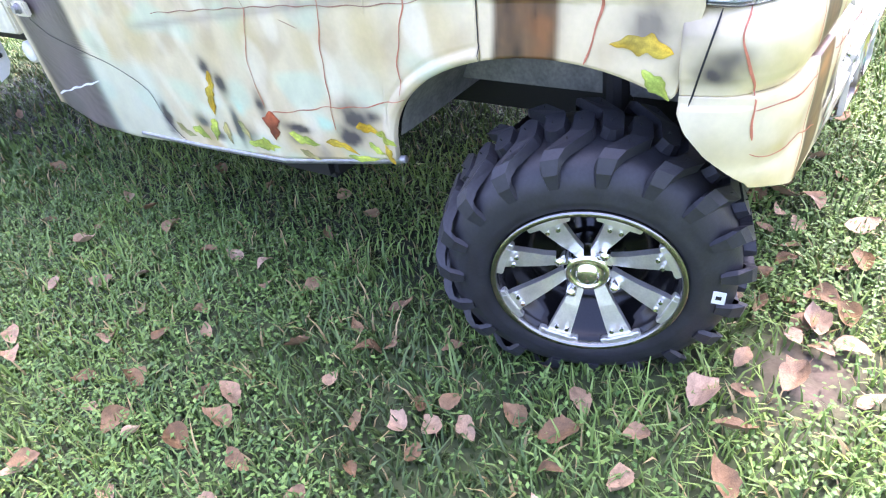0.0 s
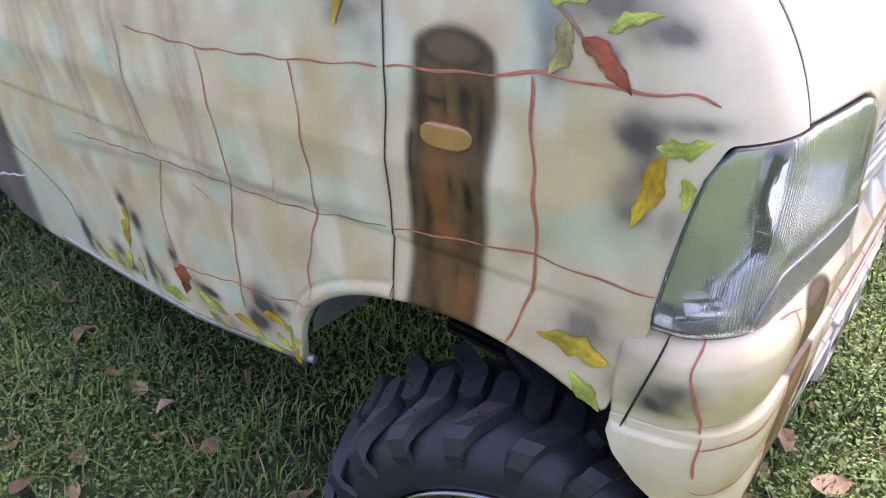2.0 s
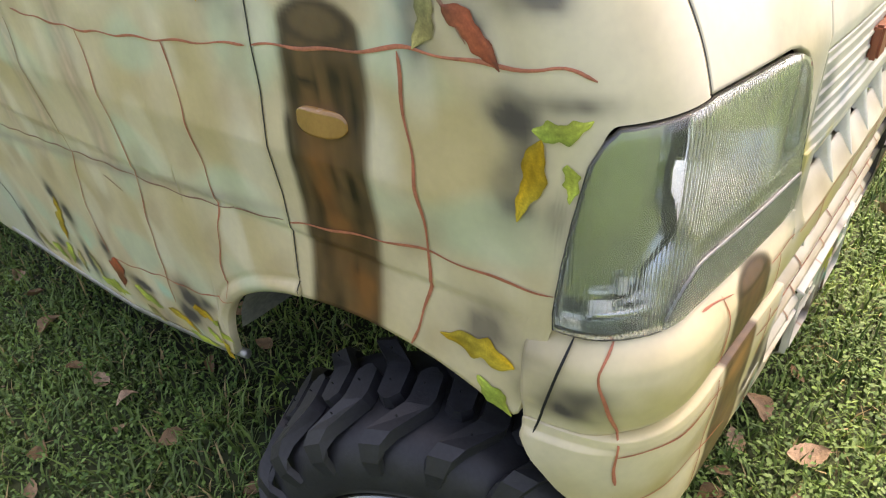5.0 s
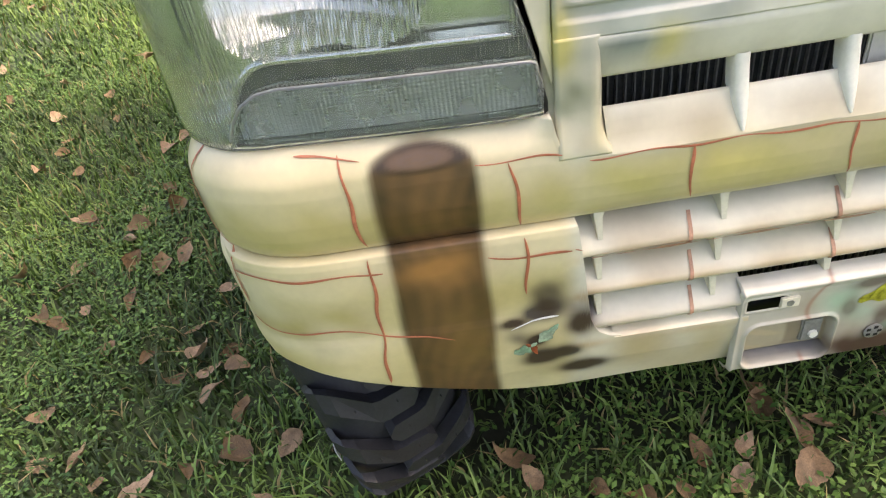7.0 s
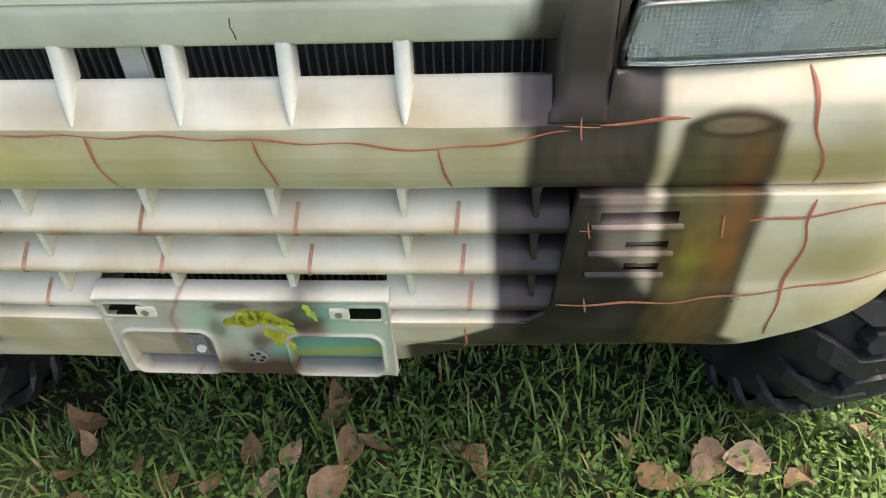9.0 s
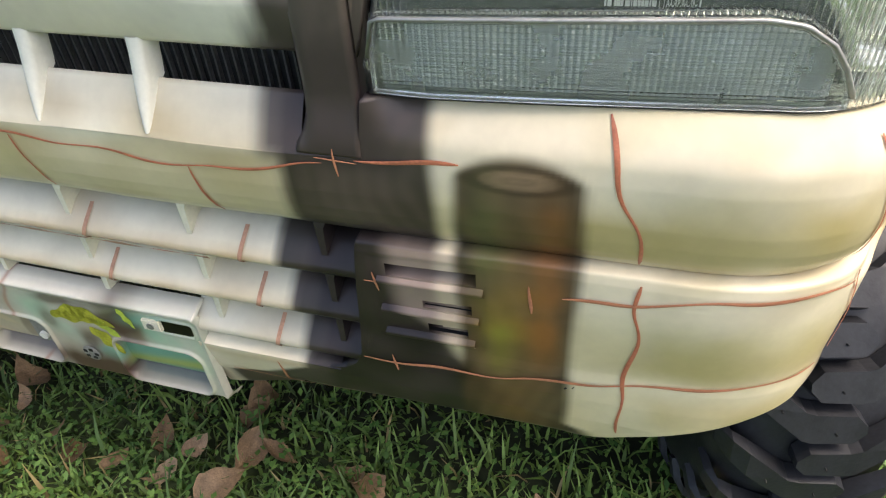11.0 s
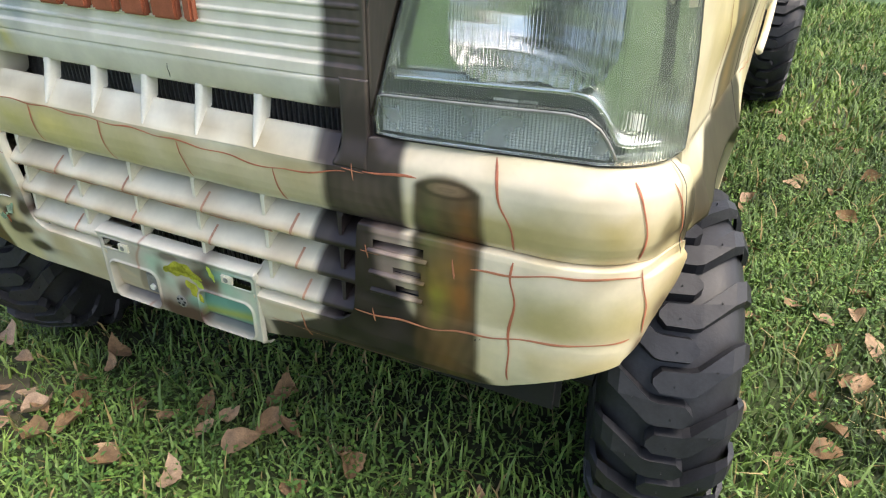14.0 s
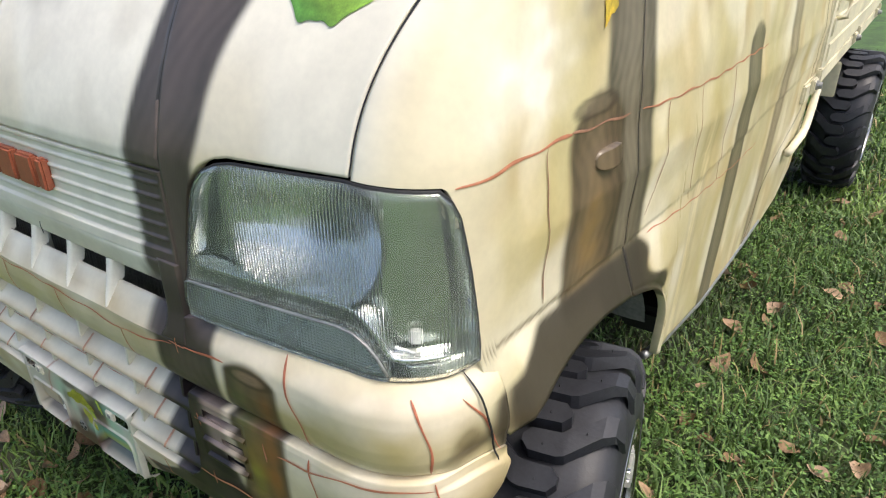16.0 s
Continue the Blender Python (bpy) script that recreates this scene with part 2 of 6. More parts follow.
# ---- the airbrushed painting ----
def wave(s, z, size, seed):
    r = np.random.RandomState(seed)
    out = np.zeros_like(s)
    for k in range(7):
        a, f = r.uniform(0, math.tau), r.uniform(0.6, 1.7) / size
        out += np.sin((s * math.cos(a) + z * math.sin(a)) * f * math.tau + r.uniform(0, math.tau))
    return out / 3.2


def step(a, b, v):
    t = np.clip((v - a) / (b - a), 0, 1)
    return t * t * (3 - 2 * t)


def mixin(c, m, rgb):
    m = np.clip(m, 0, 1)[:, None]
    return c * (1 - m) + np.array(rgb) * m


def post(c, s, z, s0, s1, z0, z1, rgb, soft=0.008, slant=0.0, amount=0.95):
    """A soft-edged painted post between two edges, leaning by slant."""
    k = s - slant * (z - z0)
    wob = 0.0016 * np.sin(z * 41 + s0 * 9)
    m = step(s0 - soft, s0 + soft, k + wob) * step(s1 + soft, s1 - soft, k - wob)
    m *= step(z0 - 2 * soft, z0 + soft, z) * step(z1 + soft, z1 - soft, z + 8.0 * (k - (s0 + s1) / 2) ** 2)
    rough_edge = 0.5 + 0.5 * np.sin(k * 140 + 4 * np.sin(z * 31) + 2 * wave(s, z, 0.05, 22))
    grain = 0.5 + 0.5 * np.sin(k * 330 + 5 * np.sin(z * 23) + 3 * wave(s, z, 0.12, 21))
    edge = 1 - np.clip(np.abs(k - (s0 + s1) / 2) / ((s1 - s0) / 2), 0, 1) ** 1.7
    tone = np.array(rgb) * (0.25 + 0.42 * grain + 0.25 * rough_edge + 0.95 * edge)[:, None]
    return c * (1 - amount * m[:, None]) + tone * amount * m[:, None]


def cap(c, s, z, s0, z0, rs, rz, rgb):
    """The sawn top of a painted post: a dark rim round a paler face."""
    q = np.hypot((s - s0) / rs, (z - z0) / rz)
    c = mixin(c, 0.65 * step(1.30, 0.95, q) * step(0.5, 0.85, q), (0.030, 0.019, 0.012))
    return mixin(c, 0.9 * step(0.85, 0.6, q) * (0.8 + 0.2 * np.sin(q * 18)), rgb)


def blot(c, s, z, s0, z0, rs, rz, rgb, amount):
    m = np.exp(-(((s - s0) / rs) ** 2 + ((z - z0) / rz) ** 2) + 0.45 * wave(s, z, 0.06, 31) + 0.12 * wave(s, z, 0.03, 32))
    return mixin(c, amount * np.clip(m, 0, 1), rgb)


UMBER, BARK, TAUPE = (0.078, 0.037, 0.012), (0.038, 0.0255, 0.0225), (0.090, 0.076, 0.052)
SMOKE, MINT, OLIVE, LEMON = (0.10, 0.09, 0.085), (0.46, 0.66, 0.48), (0.50, 0.44, 0.16), (0.68, 0.58, 0.16)


def paint(s, z):
    s, z = np.asarray(s, float), np.asarray(z, float)
    a = np.abs(s)
    c = np.tile(np.array((0.70, 0.625, 0.43)), (len(s), 1))
    side = step(0.70, 0.80, a)
    # white middle of the front, creamier corners
    front = step(0.45, 0.30, a) * step(0.615, 0.65, z)
    slats = step(0.36, 0.335, a) * step(0.575, 0.565, z) * step(0.30, 0.31, z)
    c = mixin(c, 0.9 * front, (0.77, 0.745, 0.64))
    c = mixin(c, 0.9 * slats, (0.74, 0.70, 0.57))
    c = mixin(c, 0.8 * step(0.66, 0.60, a) * step(0.87, 0.90, z), (0.80, 0.76, 0.65))
    c = mixin(c, 0.55 * side * (s < 0), (0.58, 0.455, 0.245))
    c = mixin(c, 0.65 * side * (s > 0), (0.49, 0.435, 0.235))
    # ochre and olive clouds, mint haze
    c = mixin(c, 0.60 * step(0.0, 1.0, wave(s, z, 0.24, 3)) * step(0.0, 0.6, side + 0.25), (0.52, 0.40, 0.17))
    c = mixin(c, 0.42 * side * (s < 0) * step(0.15, 1.0, wave(s, z, 0.19, 5)), MINT)
    c = mixin(c, 0.35 * side * step(0.3, 1.2, wave(s, z, 0.15, 8)), (0.36, 0.24, 0.12))
    c = mixin(c, 0.45 * side * step(0.2, 1.0, wave(s, z, 0.13, 9)), (0.78, 0.72, 0.54))
    # bumper bands: olive paint plus form shading in each hollow, paler lit crowns
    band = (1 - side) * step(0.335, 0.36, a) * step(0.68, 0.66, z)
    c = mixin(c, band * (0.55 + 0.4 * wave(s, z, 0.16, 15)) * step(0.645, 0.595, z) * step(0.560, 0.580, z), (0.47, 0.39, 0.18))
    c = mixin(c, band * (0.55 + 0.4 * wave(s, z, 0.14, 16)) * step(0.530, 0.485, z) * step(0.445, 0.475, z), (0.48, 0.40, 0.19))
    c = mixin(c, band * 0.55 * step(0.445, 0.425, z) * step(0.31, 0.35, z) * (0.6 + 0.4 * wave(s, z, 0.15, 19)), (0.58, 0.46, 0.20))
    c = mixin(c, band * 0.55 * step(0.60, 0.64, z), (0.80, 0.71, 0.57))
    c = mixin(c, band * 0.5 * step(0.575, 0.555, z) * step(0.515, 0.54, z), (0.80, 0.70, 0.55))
    # tan slat lips; grey above each paints in the shade of the hollow
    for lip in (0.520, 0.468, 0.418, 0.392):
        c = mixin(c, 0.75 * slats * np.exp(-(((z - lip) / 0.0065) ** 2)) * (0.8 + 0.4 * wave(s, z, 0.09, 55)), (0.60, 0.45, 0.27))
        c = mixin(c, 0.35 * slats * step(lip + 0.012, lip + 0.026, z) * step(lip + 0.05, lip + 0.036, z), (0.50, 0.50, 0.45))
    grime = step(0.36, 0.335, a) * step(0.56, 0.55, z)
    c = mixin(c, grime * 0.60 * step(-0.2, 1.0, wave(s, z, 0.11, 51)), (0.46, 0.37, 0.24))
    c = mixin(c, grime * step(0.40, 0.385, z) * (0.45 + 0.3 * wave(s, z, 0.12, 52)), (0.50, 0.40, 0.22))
    c = mixin(c, 0.55 * band * (s < 0) * (0.7 + 0.3 * wave(s, z, 0.2, 71)), (0.62, 0.52, 0.22))
    c = mixin(c, 0.40 * band * (s > 0) * step(0.1, 1.0, wave(s, z, 0.13, 81)), (0.46, 0.37, 0.19))
    bar = step(0.34, 0.32, a) * step(0.56, 0.57, z) * step(0.64, 0.625, z)
    c = mixin(c, bar * (0.45 + 0.4 * wave(s, z, 0.13, 12)), (0.50, 0.42, 0.24))
    c = mixin(c, bar * step(0.03, -0.05, s) * 0.35, (0.53, 0.46, 0.18))
    dirt = step(0.35, 0.33, a) * np.exp(-(((z - 0.645) / 0.017) ** 2))
    c = mixin(c, dirt * (0.45 + 0.4 * wave(s, z, 0.10, 14)), (0.42, 0.34, 0.20))
    c = mixin(c, 0.30 * front * step(0.0, 1.0, wave(s, z, 0.13, 17)), (0.50, 0.46, 0.36))
    c = c * (1 + 0.03 * wave(s, z, 0.075, 61) * np.ones(len(s)))[:, None]
    c = mixin(c, 0.45 * side * (s > 0) * step(0.1, 1.0, wave(s, z, 0.34, 62)), (0.42, 0.36, 0.13))
    c = mixin(c, 0.5 * side * (s > 0) * step(0.2, 1.0, wave(s, z, 0.30, 63)), (0.80, 0.76, 0.62))
    # every field between the painted joints is olive inside and pale along its edges
    for s0, s1, z0, z1, rgb, k in ((0.553, 0.680, 0.572, 0.640, (0.46, 0.37, 0.15), 0.75), (0.556, 0.700, 0.462, 0.520, (0.47, 0.40, 0.17), 0.60), (0.556, 0.69, 0.38, 0.440, (0.50, 0.40, 0.17), 0.45), (0.500, 0.535, 0.46, 0.525, (0.50, 0.42, 0.20), 0.5),
                                   (-0.690, -0.560, 0.572, 0.632, (0.47, 0.40, 0.15), 0.6), (-0.690, -0.560, 0.460, 0.512, (0.44, 0.36, 0.13), 0.75), (-0.690, -0.560, 0.40, 0.440, (0.52, 0.42, 0.16), 0.4), (-0.432, -0.398, 0.575, 0.63, (0.47, 0.41, 0.16), 0.6),
                                   (-0.385, -0.245, 0.572, 0.628, (0.50, 0.44, 0.16), 0.7), (-0.232, -0.095, 0.572, 0.625, (0.52, 0.46, 0.18), 0.6), (-0.08, 0.056, 0.572, 0.618, (0.48, 0.42, 0.20), 0.55), (0.07, 0.215, 0.572, 0.612, (0.46, 0.40, 0.22), 0.5),
                                   (0.75, 0.84, 0.70, 0.86, (0.50, 0.42, 0.20), 0.45), (1.15, 1.30, 0.69, 0.85, (0.44, 0.38, 0.17), 0.5), (1.33, 1.49, 0.69, 0.85, (0.42, 0.36, 0.15), 0.5), (1.20, 1.32, 0.45, 0.65, (0.46, 0.39, 0.17), 0.45), (1.36, 1.56, 0.42, 0.63, (0.42, 0.36, 0.16), 0.5), (1.74, 1.98, 0.42, 0.84, (0.44, 0.39, 0.19), 0.5)):
        ragged = 0.010 * wave(s, z, 0.07, int(abs(s0) * 1000))
        m = step(-0.012, 0.030, s - s0 + ragged) * step(0.012, -0.030, s - s1 + ragged) * step(-0.014, 0.026, z - z0 + ragged) * step(0.014, -0.026, z - z1 + ragged)
        c = mixin(c, k * m * (0.85 + 0.3 * wave(s, z, 0.08, 91)), rgb)
    # fence posts and trunks
    c = post(c, s, z, -1.054, -0.946, 0.50, 0.955, UMBER, 0.008, 0.06)
    c = cap(c, s, z, -0.977, 0.931, 0.046, 0.018, (0.13, 0.085, 0.04))
    c = blot(c, s, z, -0.985, 0.84, 0.030, 0.035, (0.16, 0.08, 0.028), 0.65)
    c = blot(c, s, z, -0.962, 0.872, 0.010, 0.032, (0.014, 0.009, 0.006), 1.0)
    c = blot(c, s, z, -1.005, 0.62, 0.010, 0.03, (0.016, 0.010, 0.006), 0.9)
    c = blot(c, s, z, -1.02, 0.86, 0.007, 0.05, (0.014, 0.009, 0.006), 0.8)
    c = blot(c, s, z, -0.995, 0.76, 0.012, 0.05, (0.14, 0.055, 0.02), 0.7)
    c = blot(c, s, z, -0.968, 0.70, 0.010, 0.03, (0.018, 0.014, 0.006), 0.8)
    c = blot(c, s, z, -1.015, 0.69, 0.008, 0.05, (0.020, 0.012, 0.008), 0.8)
    c = blot(c, s, z, -0.975, 0.66, 0.040, 0.04, (0.15, 0.065, 0.022), 0.7)
    for s0, z0, rs, rz in ((-0.989, 0.872, 0.004, 0.020), (-0.966, 0.880, 0.004, 0.016), (-0.943, 0.862, 0.006, 0.030), (-0.978, 0.785, 0.005, 0.022), (-0.974, 0.661, 0.004, 0.024), (-1.002, 0.875, 0.012, 0.004), (-1.012, 0.743, 0.005, 0.028), (-1.035, 0.80, 0.006, 0.06), (-0.955, 0.76, 0.006, 0.05)):
        c = blot(c, s, z, s0, z0, rs, rz, (0.014, 0.008, 0.005), 0.95)
    for s0, z0, rs, rz in ((-0.985, 0.718, 0.018, 0.014), (-0.99, 0.82, 0.022, 0.03), (-0.965, 0.64, 0.018, 0.03), (-1.0, 0.77, 0.014, 0.03)):
        c = blot(c, s, z, s0, z0, rs, rz, (0.26, 0.10, 0.028), 0.65)
    c = post(c, s, z, -0.525, -0.430, 0.25, 0.672, UMBER, 0.006)
    c = cap(c, s, z, -0.478, 0.657, 0.039, 0.011, (0.13, 0.085, 0.06))
    c = blot(c, s, z, -0.472, 0.535, 0.04, 0.020, (0.42, 0.20, 0.06), 0.75)
    c = blot(c, s, z, -0.455, 0.43, 0.03, 0.05, (0.22, 0.13, 0.04), 0.5)
    lean = np.clip(z - 0.87, 0, None) * 0.25
    c = post(c, s - lean, z, 0.285, 0.395, 0.20, 1.40, BARK, 0.007, 0.02)
    # foot of the trunk, painted extra dark for the shade low on the bumper
    c = post(c, s, z, 0.20, 0.47, 0.20, 0.352, (0.012, 0.009, 0.008), 0.02, amount=0.98)
    c = post(c, s, z, 0.33, 0.445, 0.20, 0.445, BARK, 0.025)
    c = mixin(c, 0.6 * step(0.335, 0.35, s) * step(0.44, 0.425, s) * step(0.457, 0.465, z) * step(0.565, 0.56, z), (0.46, 0.34, 0.28))
    c = mixin(c, 0.93 * step(0.268, 0.288, s) * step(0.40, 0.36, s) * step(0.618, 0.640, z) * step(0.735, 0.70, z), (0.048, 0.035, 0.033))
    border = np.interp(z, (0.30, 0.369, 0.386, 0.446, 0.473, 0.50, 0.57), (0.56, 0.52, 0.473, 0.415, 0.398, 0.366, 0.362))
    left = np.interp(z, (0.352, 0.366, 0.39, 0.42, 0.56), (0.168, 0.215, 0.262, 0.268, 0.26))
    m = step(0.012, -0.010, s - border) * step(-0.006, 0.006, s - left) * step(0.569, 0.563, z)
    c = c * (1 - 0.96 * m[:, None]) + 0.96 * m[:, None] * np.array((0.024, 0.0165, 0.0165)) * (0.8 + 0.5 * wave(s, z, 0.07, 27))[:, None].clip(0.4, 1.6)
    c = post(c, s, z, 0.417, 0.505, 0.335, 0.648, (0.062, 0.038, 0.018), 0.006)
    c = cap(c, s, z, 0.461, 0.632, 0.034, 0.010, (0.24, 0.165, 0.10))
    c = blot(c, s, z, 0.440, 0.57, 0.014, 0.05, (0.11, 0.15, 0.05), 0.5)
    c = blot(c, s, z, 0.455, 0.50, 0.022, 0.05, (0.34, 0.20, 0.03), 0.55)
    c = blot(c, s, z, 0.484, 0.57, 0.012, 0.05, (0.24, 0.10, 0.03), 0.6)
    c = blot(c, s, z, 0.482, 0.49, 0.012, 0.04, (0.30, 0.12, 0.03), 0.7)
    c = blot(c, s, z, 0.450, 0.475, 0.011, 0.03, (0.26, 0.26, 0.04), 0.7)
    c = blot(c, s, z, 0.46, 0.40, 0.02, 0.03, (0.16, 0.08, 0.02), 0.5)
    c = blot(c, s, z, 0.716, 0.44, 0.016, 0.03, (0.10, 0.06, 0.03), 0.9)
    c = blot(c, s, z, 0.735, 0.60, 0.022, 0.022, (0.12, 0.09, 0.04), 0.7)
    c = blot(c, s, z, 0.78, 0.50, 0.02, 0.03, (0.12, 0.09, 0.05), 0.6)
    c = post(c, s, z, 0.995, 1.138, 0.20, 1.40, TAUPE, 0.010, -0.03)
    c = post(c, s, z, 0.892, 1.030, 0.66, 0.918, (0.085, 0.060, 0.034), 0.010)
    c = cap(c, s, z, 0.950, 0.905, 0.050, 0.012, (0.13, 0.10, 0.065))
    c = blot(c, s, z, 0.955, 0.74, 0.03, 0.06, (0.26, 0.16, 0.05), 0.6)
    # dark brown field from the crease down to the left wheel arch
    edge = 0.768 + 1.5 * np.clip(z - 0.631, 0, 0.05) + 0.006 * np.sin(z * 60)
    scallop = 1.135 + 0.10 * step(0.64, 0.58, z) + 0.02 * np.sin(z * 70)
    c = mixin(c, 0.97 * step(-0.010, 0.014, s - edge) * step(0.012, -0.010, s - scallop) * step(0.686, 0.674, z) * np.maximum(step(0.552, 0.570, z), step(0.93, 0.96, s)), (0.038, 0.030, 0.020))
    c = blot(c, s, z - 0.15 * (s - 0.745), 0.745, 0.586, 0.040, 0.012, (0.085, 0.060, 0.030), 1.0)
    # dark line painted along the fender fold in place of its shading
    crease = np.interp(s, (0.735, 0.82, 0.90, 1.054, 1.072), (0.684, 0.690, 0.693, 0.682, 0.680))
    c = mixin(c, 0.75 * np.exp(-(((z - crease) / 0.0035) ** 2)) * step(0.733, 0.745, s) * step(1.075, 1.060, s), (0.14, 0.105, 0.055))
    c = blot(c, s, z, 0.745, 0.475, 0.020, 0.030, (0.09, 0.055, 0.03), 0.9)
    c = post(c, s, z, 1.60, 1.71, 0.20, 0.915, (0.115, 0.098, 0.058), 0.007)
    c = post(c, s, z, 1.36, 1.42, 0.20, 0.80, (0.42, 0.36, 0.20), 0.02, amount=0.5)
    c = post(c, s, z, 2.02, 2.12, 0.20, 1.40, (0.22, 0.18, 0.11), 0.02)
    c = post(c, s, z, -2.64, -2.345, 0.20, 1.40, (0.085, 0.068, 0.070), 0.02)
    c = mixin(c, 0.5 * step(-2.02, -2.08, s) * step(-2.40, -2.34, s) * step(0.52, 0.48, z), (0.52, 0.60, 0.46))
    for k in (-2.02, -1.83, -1.66, -1.47):
        c = post(c, s, z, k - 0.022, k + 0.022, 0.66, 0.98, (0.36, 0.26, 0.19), 0.02, -0.08, 0.55)
    c = mixin(c, 0.5 * np.exp(-(((z - 0.713 + 0.115 * (a - 1.06)) / 0.009) ** 2)) * step(-1.0, -1.2, s) * step(-2.1, -2.0, s), (0.30, 0.23, 0.18))
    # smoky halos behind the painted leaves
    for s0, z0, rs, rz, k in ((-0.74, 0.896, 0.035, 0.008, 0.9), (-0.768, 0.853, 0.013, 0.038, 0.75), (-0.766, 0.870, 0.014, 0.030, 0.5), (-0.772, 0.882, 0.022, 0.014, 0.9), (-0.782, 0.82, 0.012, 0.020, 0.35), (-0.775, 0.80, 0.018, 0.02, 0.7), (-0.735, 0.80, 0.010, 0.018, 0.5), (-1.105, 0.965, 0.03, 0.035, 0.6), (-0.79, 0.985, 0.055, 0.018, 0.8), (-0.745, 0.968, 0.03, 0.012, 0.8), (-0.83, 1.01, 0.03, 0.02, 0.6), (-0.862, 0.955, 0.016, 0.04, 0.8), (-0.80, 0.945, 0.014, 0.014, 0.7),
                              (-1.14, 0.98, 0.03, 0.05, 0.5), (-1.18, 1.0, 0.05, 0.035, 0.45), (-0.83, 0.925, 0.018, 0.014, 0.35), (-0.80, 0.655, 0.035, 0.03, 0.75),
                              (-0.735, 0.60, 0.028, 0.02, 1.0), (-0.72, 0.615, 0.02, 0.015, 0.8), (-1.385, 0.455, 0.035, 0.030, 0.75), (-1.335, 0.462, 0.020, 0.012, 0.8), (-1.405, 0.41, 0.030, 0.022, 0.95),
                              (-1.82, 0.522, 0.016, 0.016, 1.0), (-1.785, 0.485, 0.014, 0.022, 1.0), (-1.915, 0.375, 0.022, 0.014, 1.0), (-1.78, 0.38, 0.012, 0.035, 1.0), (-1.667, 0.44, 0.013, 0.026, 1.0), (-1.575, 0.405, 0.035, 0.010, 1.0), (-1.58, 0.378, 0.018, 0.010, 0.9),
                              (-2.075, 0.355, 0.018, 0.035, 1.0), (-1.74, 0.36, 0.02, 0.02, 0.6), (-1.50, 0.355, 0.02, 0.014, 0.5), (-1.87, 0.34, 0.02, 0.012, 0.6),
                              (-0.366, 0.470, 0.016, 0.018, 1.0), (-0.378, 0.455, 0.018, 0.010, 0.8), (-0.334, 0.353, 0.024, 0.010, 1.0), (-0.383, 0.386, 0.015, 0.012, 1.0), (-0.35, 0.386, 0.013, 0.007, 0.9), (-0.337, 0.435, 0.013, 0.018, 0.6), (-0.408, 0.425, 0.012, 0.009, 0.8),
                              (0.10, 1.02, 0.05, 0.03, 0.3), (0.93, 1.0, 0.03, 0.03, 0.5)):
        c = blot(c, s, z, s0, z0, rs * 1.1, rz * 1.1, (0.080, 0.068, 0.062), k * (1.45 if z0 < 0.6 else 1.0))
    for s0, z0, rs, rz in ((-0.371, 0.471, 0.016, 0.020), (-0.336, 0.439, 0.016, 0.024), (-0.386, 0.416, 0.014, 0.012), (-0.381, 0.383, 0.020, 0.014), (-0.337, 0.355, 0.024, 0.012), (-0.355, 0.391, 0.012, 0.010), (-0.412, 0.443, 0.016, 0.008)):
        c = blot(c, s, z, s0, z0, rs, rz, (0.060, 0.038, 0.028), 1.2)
    for s0, z0, rs, rz, rgb, k in ((-0.86, 1.0, 0.02, 0.03, (0.30, 0.46, 0.42), 0.6), (-0.885, 0.95, 0.02, 0.04, (0.40, 0.52, 0.40), 0.5), (-1.475, 0.43, 0.025, 0.02, MINT, 0.9), (-1.748, 0.43, 0.015, 0.02, MINT, 0.9), (-1.70, 0.345, 0.06, 0.02, MINT, 0.5), (-1.9, 0.42, 0.10, 0.04, MINT, 0.35), (-1.35, 0.53, 0.10, 0.04, (0.62, 0.62, 0.44), 0.4), (-1.0, 1.04, 0.18, 0.045, MINT, 0.5), (-1.3, 0.98, 0.12, 0.05, MINT, 0.4),
                                   (-0.348, 0.745, 0.012, 0.03, LEMON, 1.3), (-0.32, 0.71, 0.014, 0.04, (0.44, 0.42, 0.30), 0.7), (-0.318, 0.66, 0.010, 0.03, (0.50, 0.46, 0.26), 0.6), (-0.262, 0.728, 0.014, 0.016, LEMON, 1.2), (-0.22, 0.77, 0.05, 0.02, (0.30, 0.35, 0.37), 0.8), (-0.338, 0.69, 0.020, 0.030, (0.22, 0.24, 0.16), 1.0), (-0.30, 0.728, 0.035, 0.012, (0.17, 0.19, 0.165), 1.0), (-0.325, 0.79, 0.030, 0.045, (0.12, 0.145, 0.15), 1.0), (-0.285, 0.655, 0.03, 0.012, (0.42, 0.38, 0.26), 0.6), (-0.22, 0.745, 0.02, 0.008, (0.40, 0.40, 0.34), 0.6), (-0.32, 0.77, 0.03, 0.02, (0.46, 0.45, 0.36), 0.7),
                                   (-0.28, 0.755, 0.05, 0.03, (0.36, 0.42, 0.40), 0.5), (-0.20, 0.60, 0.03, 0.03, LEMON, 0.5), (0.80, 0.96, 0.07, 0.05, (0.82, 0.80, 0.70), 0.8)):
        c = blot(c, s, z, s0, z0, rs, rz, rgb, k)
    return c


# ---- ground ----
def ground_height(x, y):
    return -0.035 + 0.012 * np.sin(x * 1.7 + 0.4) * np.sin(y * 1.3) + 0.006 * np.sin(x * 5.1) * np.cos(y * 4.3)


